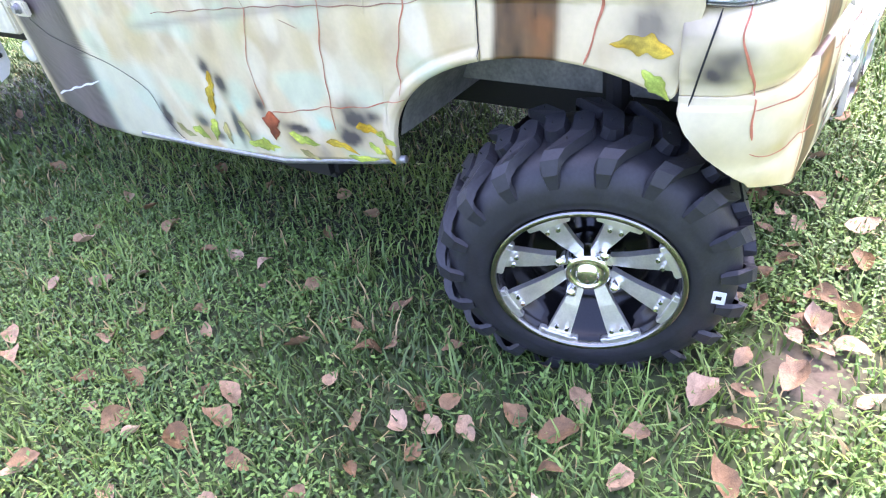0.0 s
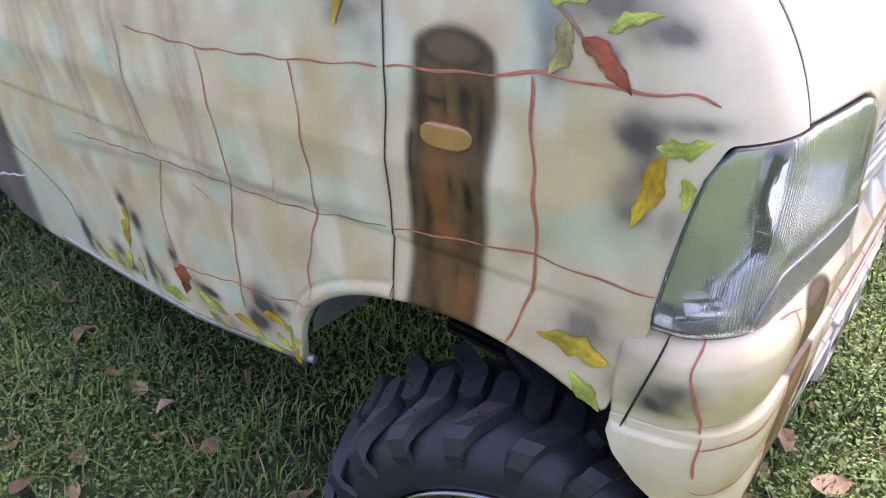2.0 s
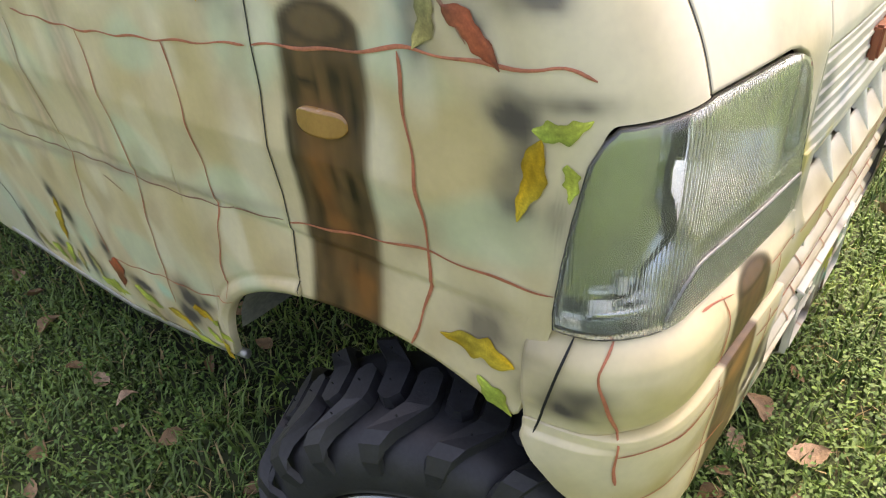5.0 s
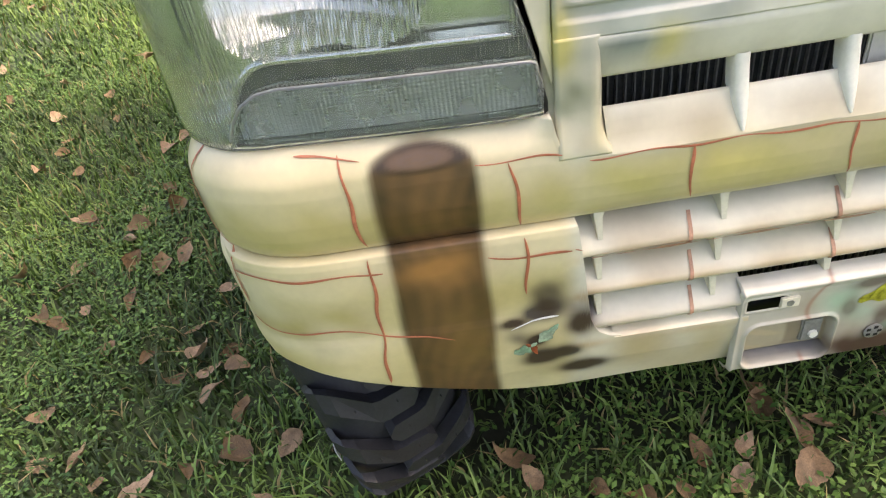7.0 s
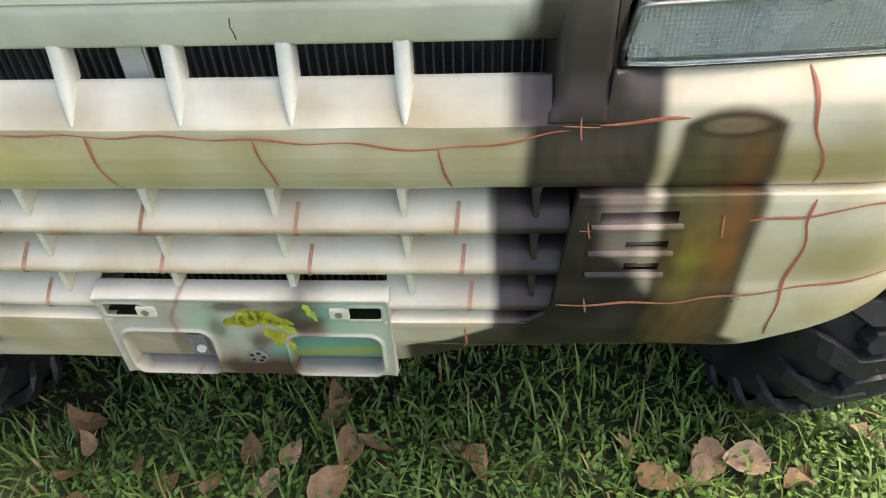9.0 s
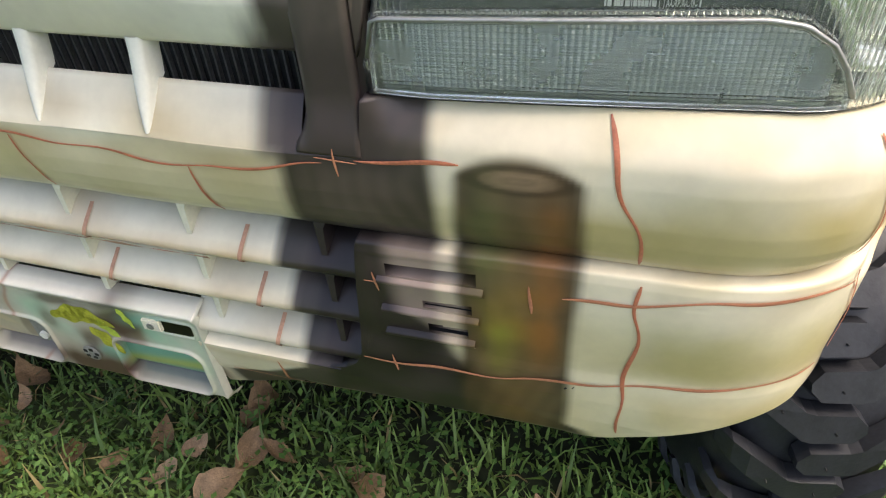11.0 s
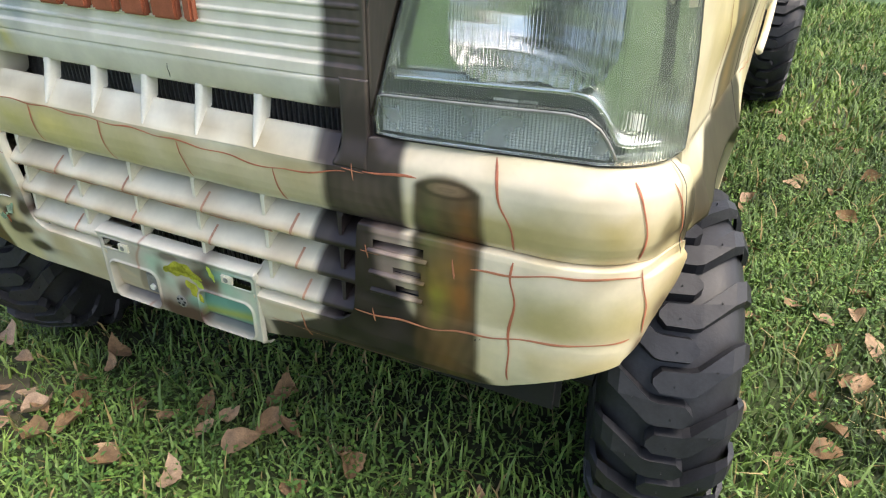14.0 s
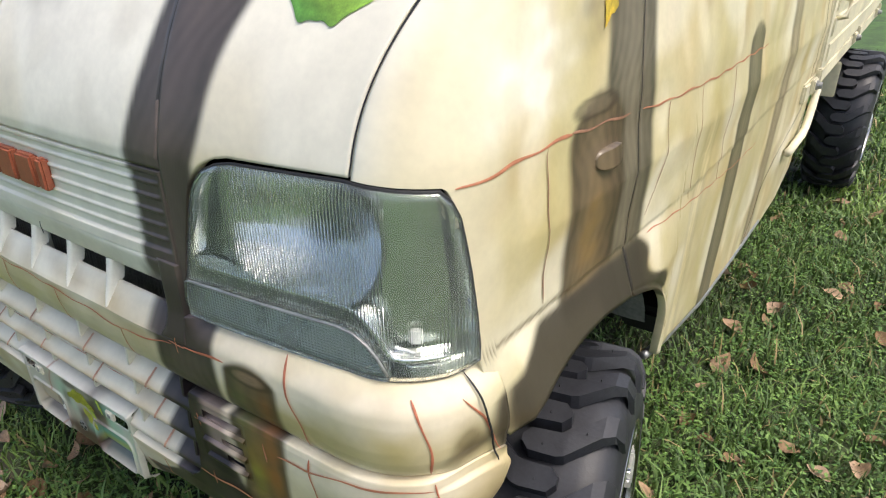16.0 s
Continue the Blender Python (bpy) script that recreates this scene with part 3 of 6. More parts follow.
def build_ground():
    near = np.r_[np.linspace(-4, -1.5, 26)[:-1], np.linspace(-1.5, 0.6, 85), np.linspace(0.6, 4, 35)[1:]]
    ax = np.r_[-600, -150, -50, -20, -10, -6, near, 6, 10, 20, 50, 150, 600]
    gx, gy = np.meshgrid(ax, ax + 0.35, indexing="ij")
    v = np.stack([gx, gy, ground_height(gx, gy)], -1).reshape(-1, 3)
    n = len(ax)
    faces = [(i * n + j, (i + 1) * n + j, (i + 1) * n + j + 1, i * n + j + 1) for i in range(n - 1) for j in range(n - 1)]
    ragged = 0.75 + 0.35 * np.sin(gx * 41 + 2 * np.sin(gy * 29)) * np.sin(gy * 37 + 2 * np.sin(gx * 33))
    sand = np.clip(1.3 * ragged * np.exp(-(((gx + 0.54) / 0.12) ** 2 + ((gy + 0.10) / 0.10) ** 2)), 0, 1).ravel()[:, None]
    far = np.clip((np.hypot(gx, gy - 2) - 2.5) / 2.5, 0, 1).ravel()[:, None]
    soil = (1 - far) * np.array((0.045, 0.062, 0.022)) + far * np.array((0.060, 0.115, 0.026))
    # soil colour darkened under the truck to stand in for its shade
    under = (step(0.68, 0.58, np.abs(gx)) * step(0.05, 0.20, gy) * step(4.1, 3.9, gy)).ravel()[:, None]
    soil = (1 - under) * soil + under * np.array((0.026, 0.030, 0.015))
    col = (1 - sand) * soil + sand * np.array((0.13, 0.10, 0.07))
    return tagged(add_mesh("ground", v, faces, SOIL, colors=col), "lawn soil, coloured darker for the shade under the truck", "ground", kind="structure")


build_ground()

# ---- truck: body panels ----
truck = tagged(new("pickup_truck"), "small lifted pickup truck hand-painted with fence and leaves", "truck")

S_SEAM, S_LAMP = 1.072, CAB.at_y(0.094)
TOP = 1.13
DOOR_END, CAB_END = 2.30, 2.66


def hood_edge(z):
    return 0.606 + 1.75 * np.clip(z - 0.886, 0, None) ** 2


def fender_low(s):
    a = abs(s)
    y = np.interp(a, CAB.s, CAB.p[:, 1])
    if a < S_LAMP:
        u = np.clip((a - 0.690) / (S_LAMP - 0.690), 0, 1)
        return 0.888 - 0.007 * max(0, a - 0.6) / 0.1 - 0.19 * u**2.2
    return max(float(arch(y, s > 0)), float(np.interp(y, (0.094, 0.128), (0.680, 0.548))))


def sill(y):
    return float(np.interp(y, (0.6, 1.0, 1.3, 1.63, 1.80, 1.92, 2.0), (0.387, 0.315, 0.30, 0.292, 0.27, 0.275, 0.33)))


def door_low(s):
    y = float(np.interp(abs(s), CAB.s, CAB.p[:, 1]))
    return max(sill(y), float(arch(y, s > 0)) if y < 0.65 else 0)


def cols(a, b, step_m=0.006):
    return np.linspace(a, b, max(3, int(abs(b - a) / step_m)))


def skew(s, z):
    """The hood's side edge runs outwards as it rises."""
    a = np.abs(s)
    f = np.clip((a - 0.40) / 0.2, 0, 1) * np.clip((S_LAMP - a) / (S_LAMP - 0.606), 0, 1)
    return s + np.sign(s) * f * (hood_edge(z) - 0.606)


def CABX(s, z, d=0.0):
    return CAB(skew(np.asarray(s, float), np.asarray(z, float)), z, d)


def door_skew(s, z):
    """The rear edge of the door sweeps forward below the belt."""
    a = np.abs(s)
    f = np.clip((a - 1.75) / (DOOR_END - 1.75), 0, 1) * np.clip((CAB_END - a) / (CAB_END - DOOR_END), 0, 1)
    edge = np.interp(z, (0.29, 0.32, 0.37, 0.43, 0.455, 0.49, 0.515, 0.55, 0.59), (2.02, 2.06, 2.09, 2.105, 2.15, 2.24, 2.36, 2.50, 2.57))
    return s + np.sign(s) * f * (edge - DOOR_END)


def DOORX(s, z, d=0.0):
    return CAB(door_skew(np.asarray(s, float), np.asarray(z, float)), z, d)


def door_paint(s, z):
    return paint(door_skew(s, z), z)


def side_lip(s, z):
    """Rolled lip round the rear of the wheel arch."""
    y = np.interp(np.abs(s), CAB.s, CAB.p[:, 1])
    q = np.sqrt(((y - 0.33) / 0.32) ** 2 + (np.clip(z - 0.39, 0, None) / 0.215) ** 2)
    return np.where((y > 0.40) & (y < 0.72), 0.006 * np.exp(-(((q - 1.04) / 0.035) ** 2)), 0) - 0.003 * np.exp(-(((q - 1.10) / 0.012) ** 2)) * ((y > 0.41) & (y < 0.75))


for sg in (1, -1):
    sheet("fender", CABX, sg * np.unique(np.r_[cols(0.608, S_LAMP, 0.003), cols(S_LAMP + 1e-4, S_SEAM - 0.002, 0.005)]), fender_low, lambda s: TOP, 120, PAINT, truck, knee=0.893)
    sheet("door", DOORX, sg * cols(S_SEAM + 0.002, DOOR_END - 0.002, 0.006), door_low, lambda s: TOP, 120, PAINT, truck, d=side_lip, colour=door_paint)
    sheet("cab_corner", DOORX, sg * cols(DOOR_END + 0.002, CAB_END, 0.008), door_low, lambda s: TOP, 110, PAINT, truck, colour=door_paint)
    # sill moulding under the door
    ys = np.linspace(0.64, 1.60, 60)
    bm = bmesh.new()
    tube(bm, [(sg * (np.interp(y, CAB.p[60:, 1], CAB.p[60:, 0]) - 0.022), y, sill(y) - 0.006) for y in ys], 0.008, 8)
    part("sill_moulding", bm, STEEL, truck, "dull grey metal sill edge", True)
    bm = bmesh.new()
    box(bm, sg * 0.62 - 0.055, sg * 0.62 + 0.055, 0.90, 1.90, 0.250, 0.315, 0.015)
    part("rocker_panel", bm, BLACK, truck, "black underside rail")

def hood_low(s):
    a = abs(s)
    if a < 0.3575:
        return 0.856
    return float(np.interp(a, (0.3575, 0.367, 0.380, 0.397, 0.407, 0.421, 0.440, 0.460, 0.606), (0.70, 0.735, 0.785, 0.842, 0.859, 0.872, 0.881, 0.885, 0.889)))


sheet("hood", CABX, np.unique(np.r_[cols(-0.604, -0.358, 0.004), cols(-0.357, 0.357, 0.006), cols(0.358, 0.604, 0.004)]), hood_low, lambda s: TOP, 80, PAINT, truck)


def badge_ridges(s, z):
    r = np.zeros_like(z)
    for zr in (0.768, 0.785, 0.802, 0.819, 0.836):
        r += np.clip(1.6 - np.abs(z - zr) / 0.0022, 0, 1) * step(0.345, 0.341, np.abs(s))
    return 0.0024 * r - 0.004 * step(0.350, 0.345, np.abs(s)) * step(0.752, 0.757, z) * step(0.849, 0.845, z)


sheet("badge_panel", CAB, cols(-0.356, 0.356, 0.005), lambda s: 0.740, lambda s: 0.853, 150, PAINT, truck, d=badge_ridges)
for k in range(6):
    bm = bmesh.new()
    x0 = -0.148 + k * 0.0515
    box(bm, x0, x0 + (0.015 if k == 5 else 0.041), -0.0285, -0.016, 0.785, 0.828, 0.003)
    part("badge_block", bm, BADGE, truck, "raised terracotta-painted badge block")


# ---- bumper and grille ----
def bumper_bottom(s):
    a = abs(s)
    x, y = np.interp(a, BUMPER.s, BUMPER.p[:, 0]), np.interp(a, BUMPER.s, BUMPER.p[:, 1])
    b = float(np.interp(x, (0.0, 0.25, 0.36, 0.40, 0.431, 0.546, 0.597, 0.645, 0.67, 0.69), (0.314, 0.316, 0.311, 0.315, 0.321, 0.366, 0.393, 0.413, 0.421, 0.428)))
    return float(np.interp(y, (0.026, 0.08, 0.108, 0.118), (0.429, 0.474, 0.512, 0.540))) if y > 0.026 else b


# depth of the bumper's face by height: rolled crown, undercut crease, two flat facets and the tucked lower edge
FACE_Z = (0.30, 0.33, 0.36, 0.39, 0.42, 0.446, 0.452, 0.457, 0.468, 0.49, 0.515, 0.540, 0.555, 0.562, 0.564, 0.5645, 0.568, 0.573, 0.580, 0.590, 0.605, 0.635, 0.66)
FACE_D = (-0.022, -0.014, -0.006, -0.001, 0.0015, 0.002, 0.0015, 0.0012, 0.0018, 0.0035, 0.0052, 0.0058, 0.0056, 0.0045, 0.003, -0.0085, -0.0065, -0.0025, 0.0005, 0.0028, 0.0043, 0.0045, 0.002)


def bumper_d(s, z):
    a = np.abs(s)
    top = 0.022 * np.clip((z - 0.646) / 0.034, 0, 1) ** 2 * step(0.355, 0.39, a)
    valance = 0.035 * step(0.12, 0.30, s) * step(0.56, 0.48, s) * np.clip((0.365 - z) / 0.055, 0, 1) ** 1.2
    vents = step(0.346, 0.352, s) * step(0.440, 0.434, s) * step(0.458, 0.464, z) * step(0.556, 0.551, z)
    flare = np.where(s > 0, 0.030, 0.010) * step(0.73, 0.84, a) * step(0.675, 0.59, z)
    dent = 0.0008 * np.sin(a * 31 + 5 * z) * np.sin(z * 47 + 3 * a)
    crease = 1 - 0.85 * step(0.675, 0.73, a) * step(0.545, 0.553, z) * step(0.59, 0.575, z)
    return np.interp(z, FACE_Z, FACE_D) * crease - top - valance - 0.001 * vents + flare + dent


VENTS = ((0.362, 0.432, 0.534, 0.546), (0.388, 0.428, 0.501, 0.511), (0.390, 0.424, 0.472, 0.482))


def vent_hole(s, z):
    return any(a < s < b and c < z < d for a, b, c, d in VENTS) or (-0.152 < s < 0.148 and 0.304 < z)


def extrude_profile(name, skin, profile, ss, mat, parent, label=""):
    """A moulding: an open (d, z) profile swept along the plan line."""
    v, s_all, z_all = [], [], []
    for s in ss:
        for d, z in profile:
            v.append(skin(s, z, d))
            s_all.append(s)
            z_all.append(z)
    n = len(profile)
    faces = [(i * n + j, (i + 1) * n + j, (i + 1) * n + j + 1, i * n + j + 1) for i in range(len(ss) - 1) for j in range(n - 1)]
    return add_mesh(name, v, faces, mat, parent, label, colors=paint(np.array(s_all), np.array(z_all)))


full = np.unique(np.r_[cols(-BUMPER_END, -0.345, 0.004), cols(-0.345, 0.345, 0.0055), cols(0.345, 0.45, 0.0020), cols(0.45, BUMPER_END, 0.004)])
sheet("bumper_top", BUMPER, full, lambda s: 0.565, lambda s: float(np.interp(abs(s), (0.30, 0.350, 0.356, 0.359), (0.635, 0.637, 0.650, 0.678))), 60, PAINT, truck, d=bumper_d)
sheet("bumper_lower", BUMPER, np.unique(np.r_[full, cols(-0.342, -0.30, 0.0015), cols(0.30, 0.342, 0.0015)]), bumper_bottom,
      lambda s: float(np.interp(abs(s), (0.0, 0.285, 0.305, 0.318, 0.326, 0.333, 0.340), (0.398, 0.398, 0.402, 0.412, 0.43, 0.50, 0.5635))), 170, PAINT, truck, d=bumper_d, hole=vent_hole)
sheet("vent_backing", BUMPER, cols(0.342, 0.446, 0.004), lambda s: 0.455, lambda s: 0.560, 20, BLACK, truck, "black duct behind the vents", d=lambda s, z: -0.030 + 0 * z, flange=-0.018)
for a, b, c, d in VENTS:
    extrude_profile("vent_rim", BUMPER, [(-0.024, c), (-0.0015, c)], cols(a, b, 0.004), BLACK, truck)
    face = float(np.interp(c - 0.004, FACE_Z, FACE_D))
    extrude_profile("vent_sill", BUMPER, [(face - 0.016, c + 0.0015), (face - 0.004, c - 0.0005), (face + 0.0030, c - 0.0035), (face + 0.0036, c - 0.0065), (face - 0.001, c - 0.0105)], cols(0.354, b + 0.005, 0.003), PAINT, truck)


CREAMFIN = material("cream_fin", (0.70, 0.66, 0.52), 0.45, spread=0.08)
BARKFIN = material("bark_brown_fin", (0.028, 0.020, 0.020), 0.45, spread=0.2)
grille = new("grille")
grille.parent = truck
for lip_z in (0.520, 0.468, 0.418):
    curve = [(-0.075, lip_z + 0.036), (-0.045, lip_z + 0.032), (-0.022, lip_z + 0.022), (-0.009, lip_z + 0.011), (-0.003, lip_z + 0.005), (-0.001, lip_z), (-0.004, lip_z - 0.005), (-0.012, lip_z - 0.008), (-0.05, lip_z - 0.006)]
    for s0, s1 in (((-0.336, 0.336),) if lip_z > 0.45 else ((-0.336, -0.158), (0.154, 0.336))):
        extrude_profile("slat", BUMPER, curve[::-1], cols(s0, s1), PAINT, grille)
    for xf in np.arange(-0.315, 0.32, 0.124):
        bm = bmesh.new()
        y0 = -0.020
        pts = [(y0 + 0.008, lip_z + 0.012), (y0 + 0.06, lip_z + 0.046), (y0 + 0.012, lip_z + 0.046), (y0 + 0.010, lip_z + 0.038)]
        for side in (-0.0035, 0.0035):
            for y, z in pts:
                bm.verts.new((xf + side * (1.8 if z > lip_z + 0.04 else 0.7), y, z))
        bm.verts.ensure_lookup_table()
        bv = bm.verts
        bm.faces.new([bv[i] for i in (0, 1, 2, 3)])
        bm.faces.new([bv[i] for i in (7, 6, 5, 4)])
        for i in range(4):
            bm.faces.new((bv[i], bv[(i + 1) % 4], bv[4 + (i + 1) % 4], bv[4 + i]))
        part("fin", bm, BARKFIN if xf > 0.25 else CREAMFIN, grille)
WHITEFIN = material("white_fin", (0.80, 0.78, 0.69), 0.4, spread=0.06)
for s0, s1 in ((-0.30, -0.158), (0.154, 0.30)):
    extrude_profile("slat_backing", BUMPER, [(-0.075, 0.412), (-0.03, 0.408), (-0.006, 0.402), (0, 0.398)][::-1], cols(s0, s1), PAINT, grille)
extrude_profile("scoop", BUMPER, [(0.0046, 0.6352), (0.0020, 0.640), (-0.0035, 0.650), (-0.0095, 0.660), (-0.0155, 0.6685), (-0.0185, 0.6712), (-0.0205, 0.6700), (-0.0215, 0.664), (-0.022, 0.640)], cols(-0.312, 0.312), PAINT, grille)
extrude_profile("upper_lip", BUMPER, [(-0.06, 0.701), (-0.030, 0.6995), (-0.021, 0.6985), (-0.0165, 0.6995), (-0.0135, 0.703), (-0.0095, 0.716), (-0.005, 0.730), (-0.004, 0.737), (-0.006, 0.740), (-0.02, 0.741)], cols(-0.356, 0.356), PAINT, grille)
for sg in (1, -1):
    sheet("grille_end", BUMPER, sg * cols(0.309, 0.356, 0.004), lambda s: 0.6365, lambda s: 0.742, 60, PAINT, truck, d=lambda s, z: -0.003 + 0.0075 * step(0.68, 0.64, z) - 0.03 * np.clip((0.322 - np.abs(s)) / 0.013, 0, 1) ** 2 * step(0.637, 0.665, z), flange=0.03)
# ribs across the slot: a rounded nose that thins out on the scoop, webbed into it at the foot
RIB = ((0.7025, -0.0085, 0.0074, 0.0074), (0.692, -0.0105, 0.0070, 0.0070), (0.682, -0.0130, 0.0070, 0.0074), (0.677, -0.0142, 0.0070, 0.0074), (0.6735, -0.0152, 0.0070, 0.0074), (0.6715, -0.0158, 0.0070, 0.0076),
       (0.666, -0.0176, 0.0066, 0.0082), (0.658, -0.0203, 0.0056, 0.0080), (0.650, -0.0228, 0.0044, 0.0062), (0.643, -0.0248, 0.0030, 0.0040), (0.638, -0.0262, 0.0014, 0.0018))
for xr in (-0.193, -0.097, -0.001, 0.095, 0.191):
    bm = bmesh.new()
    ring = []
    for z, nose, hw, foot in RIB:
        back = nose + 0.020 if z > 0.6712 else max(nose + 0.003, -0.0262 + (z - 0.635) * 0.62 + 0.002)
        mid = min(back, nose + 0.013 if z > 0.6712 else nose + 0.5 * (back - nose) + 0.001)
        half = [(0.0, nose), (0.45 * hw, nose + 0.0005), (0.78 * hw, nose + 0.0018 * min(1, hw / 0.005)), (0.96 * hw, nose + 0.0040 * min(1, hw / 0.006)), (hw + 0.25 * (foot - hw), mid), (foot, back)]
        ring.append([bm.verts.new((xr + x, y, z)) for x, y in half[::-1]] + [bm.verts.new((xr - x, y, z)) for x, y in half[1:]])
    for r0, r1 in zip(ring, ring[1:]):
        for i in range(len(r0) - 1):
            bm.faces.new((r0[i], r0[i + 1], r1[i + 1], r1[i]))
    part("rib", bm, WHITEFIN, grille, smooth=True)
bm = bmesh.new()
box(bm, -0.34, 0.34, 0.065, 0.085, 0.33, 0.73)
core = part("radiator_core", bm, RADIATOR, truck, "black finned radiator core")
bm = bmesh.new()
box(bm, -0.0008, 0.0008, 0.060, 0.066, 0.34, 0.725)
fin_line = part("cooling_fin", bm, material("dusty_fin", (0.20, 0.20, 0.185), 0.6, spread=0.3), core)
fin_line.matrix_basis = Matrix.Translation((-0.333, 0, 0))
for k in range(1, 76):
    fin_copy = new("cooling_fin", fin_line.data)
    fin_copy.parent = core
    fin_copy.matrix_basis = Matrix.Translation((-0.333 + k * 0.0089, 0, 0))
bm = bmesh.new()
box(bm, -0.062, -0.036, 0.022, 0.028, 0.60, 0.72, 0.002)
part("support_strut", bm, WHITEFIN, truck)
bm = bmesh.new()
tube(bm, [(0.0635, -0.0225, 0.728), (0.0625, -0.0228, 0.722), (0.0645, -0.0228, 0.716), (0.0650, -0.0225, 0.711)], 0.0005, 6)
part("paint_crack", bm, BLACK, truck)


# ---- number plate recess ----
DULLGREY = material("scuffed_grey_paint", (0.22, 0.215, 0.20), 0.5, spread=0.25, scale=40)


def holder_paint(s, z, pocket):
    """Cream plate with mint haze, brown smudges and painted pockets."""
    c = np.tile(np.array((0.50, 0.47, 0.39)), (len(s), 1))
    c = mixin(c, 0.8 * step(0.418, 0.428, z), (0.70, 0.67, 0.58))
    c = mixin(c, 0.45 * step(0.0, 1.0, wave(s, z, 0.09, 41)), (0.40, 0.36, 0.26))
    teal, brown = (0.20, 0.45, 0.33), (0.075, 0.040, 0.030)
    for s0, z0, rs, rz, rgb, k in ((-0.05, 0.400, 0.026, 0.020, (0.36, 0.54, 0.38), 0.8), (-0.02, 0.368, 0.020, 0.016, (0.40, 0.54, 0.42), 0.7), (0.03, 0.345, 0.02, 0.012, teal, 0.8), (0.10, 0.395, 0.045, 0.014, (0.30, 0.52, 0.36), 0.85), (0.06, 0.408, 0.02, 0.012, (0.36, 0.50, 0.16), 0.7), (0.148, 0.375, 0.008, 0.05, (0.40, 0.52, 0.36), 0.6),
                                   (-0.01, 0.418, 0.030, 0.008, brown, 0.75), (0.060, 0.385, 0.018, 0.016, brown, 1.1), (0.05, 0.405, 0.024, 0.012, brown, 0.8), (0.0, 0.325, 0.036, 0.010, brown, 0.9), (-0.03, 0.35, 0.02, 0.02, (0.30, 0.22, 0.15), 0.6), (0.045, 0.422, 0.024, 0.007, brown, 0.7), (0.006, 0.362, 0.012, 0.014, brown, 0.7), (0.01, 0.316, 0.040, 0.010, brown, 0.95), (-0.036, 0.388, 0.010, 0.016, brown, 0.6), (0.078, 0.40, 0.008, 0.022, (0.22, 0.10, 0.03), 0.6), (-0.085, 0.40, 0.014, 0.03, (0.34, 0.26, 0.18), 0.5), (0.066, 0.410, 0.020, 0.028, brown, 1.3), (0.004, 0.322, 0.060, 0.020, brown, 1.5), (0.012, 0.372, 0.012, 0.010, brown, 0.8), (0.098, 0.415, 0.030, 0.014, teal, 0.7)):
        c = blot(c, s, z, s0, z0, rs, rz, rgb, k)
    c = mixin(c, 0.7 * np.exp(-(((s + 0.074 - 0.01 * np.sin(z * 60)) / 0.0028) ** 2)), (0.34, 0.17, 0.11))
    inner = step(0.001, -0.003, pocket)
    tan = mixin(mixin(np.tile(np.array((0.42, 0.36, 0.25)), (len(s), 1)), 0.7 * step(-0.100, -0.094, s), (0.20, 0.15, 0.10)), 0.5 * step(0.2, 1.0, wave(s, z * 3, 0.07, 43)), (0.55, 0.44, 0.26))
    green = mixin(np.tile(np.array((0.15, 0.34, 0.26)), (len(s), 1)), 0.9 * np.exp(-(((z - 0.338 - 0.10 * (s - 0.09)) / 0.009) ** 2)), (0.34, 0.40, 0.08))
    fill = np.where((s < 0)[:, None], tan, green)
    fill = mixin(fill, 0.85 * step(0.3235, 0.3205, z), (0.17, 0.165, 0.16))
    fill = mixin(fill, 0.8 * np.exp(-(((z - 0.3235) / 0.0022) ** 2)), (0.02, 0.02, 0.02))
    return c * (1 - inner[:, None]) + inner[:, None] * fill


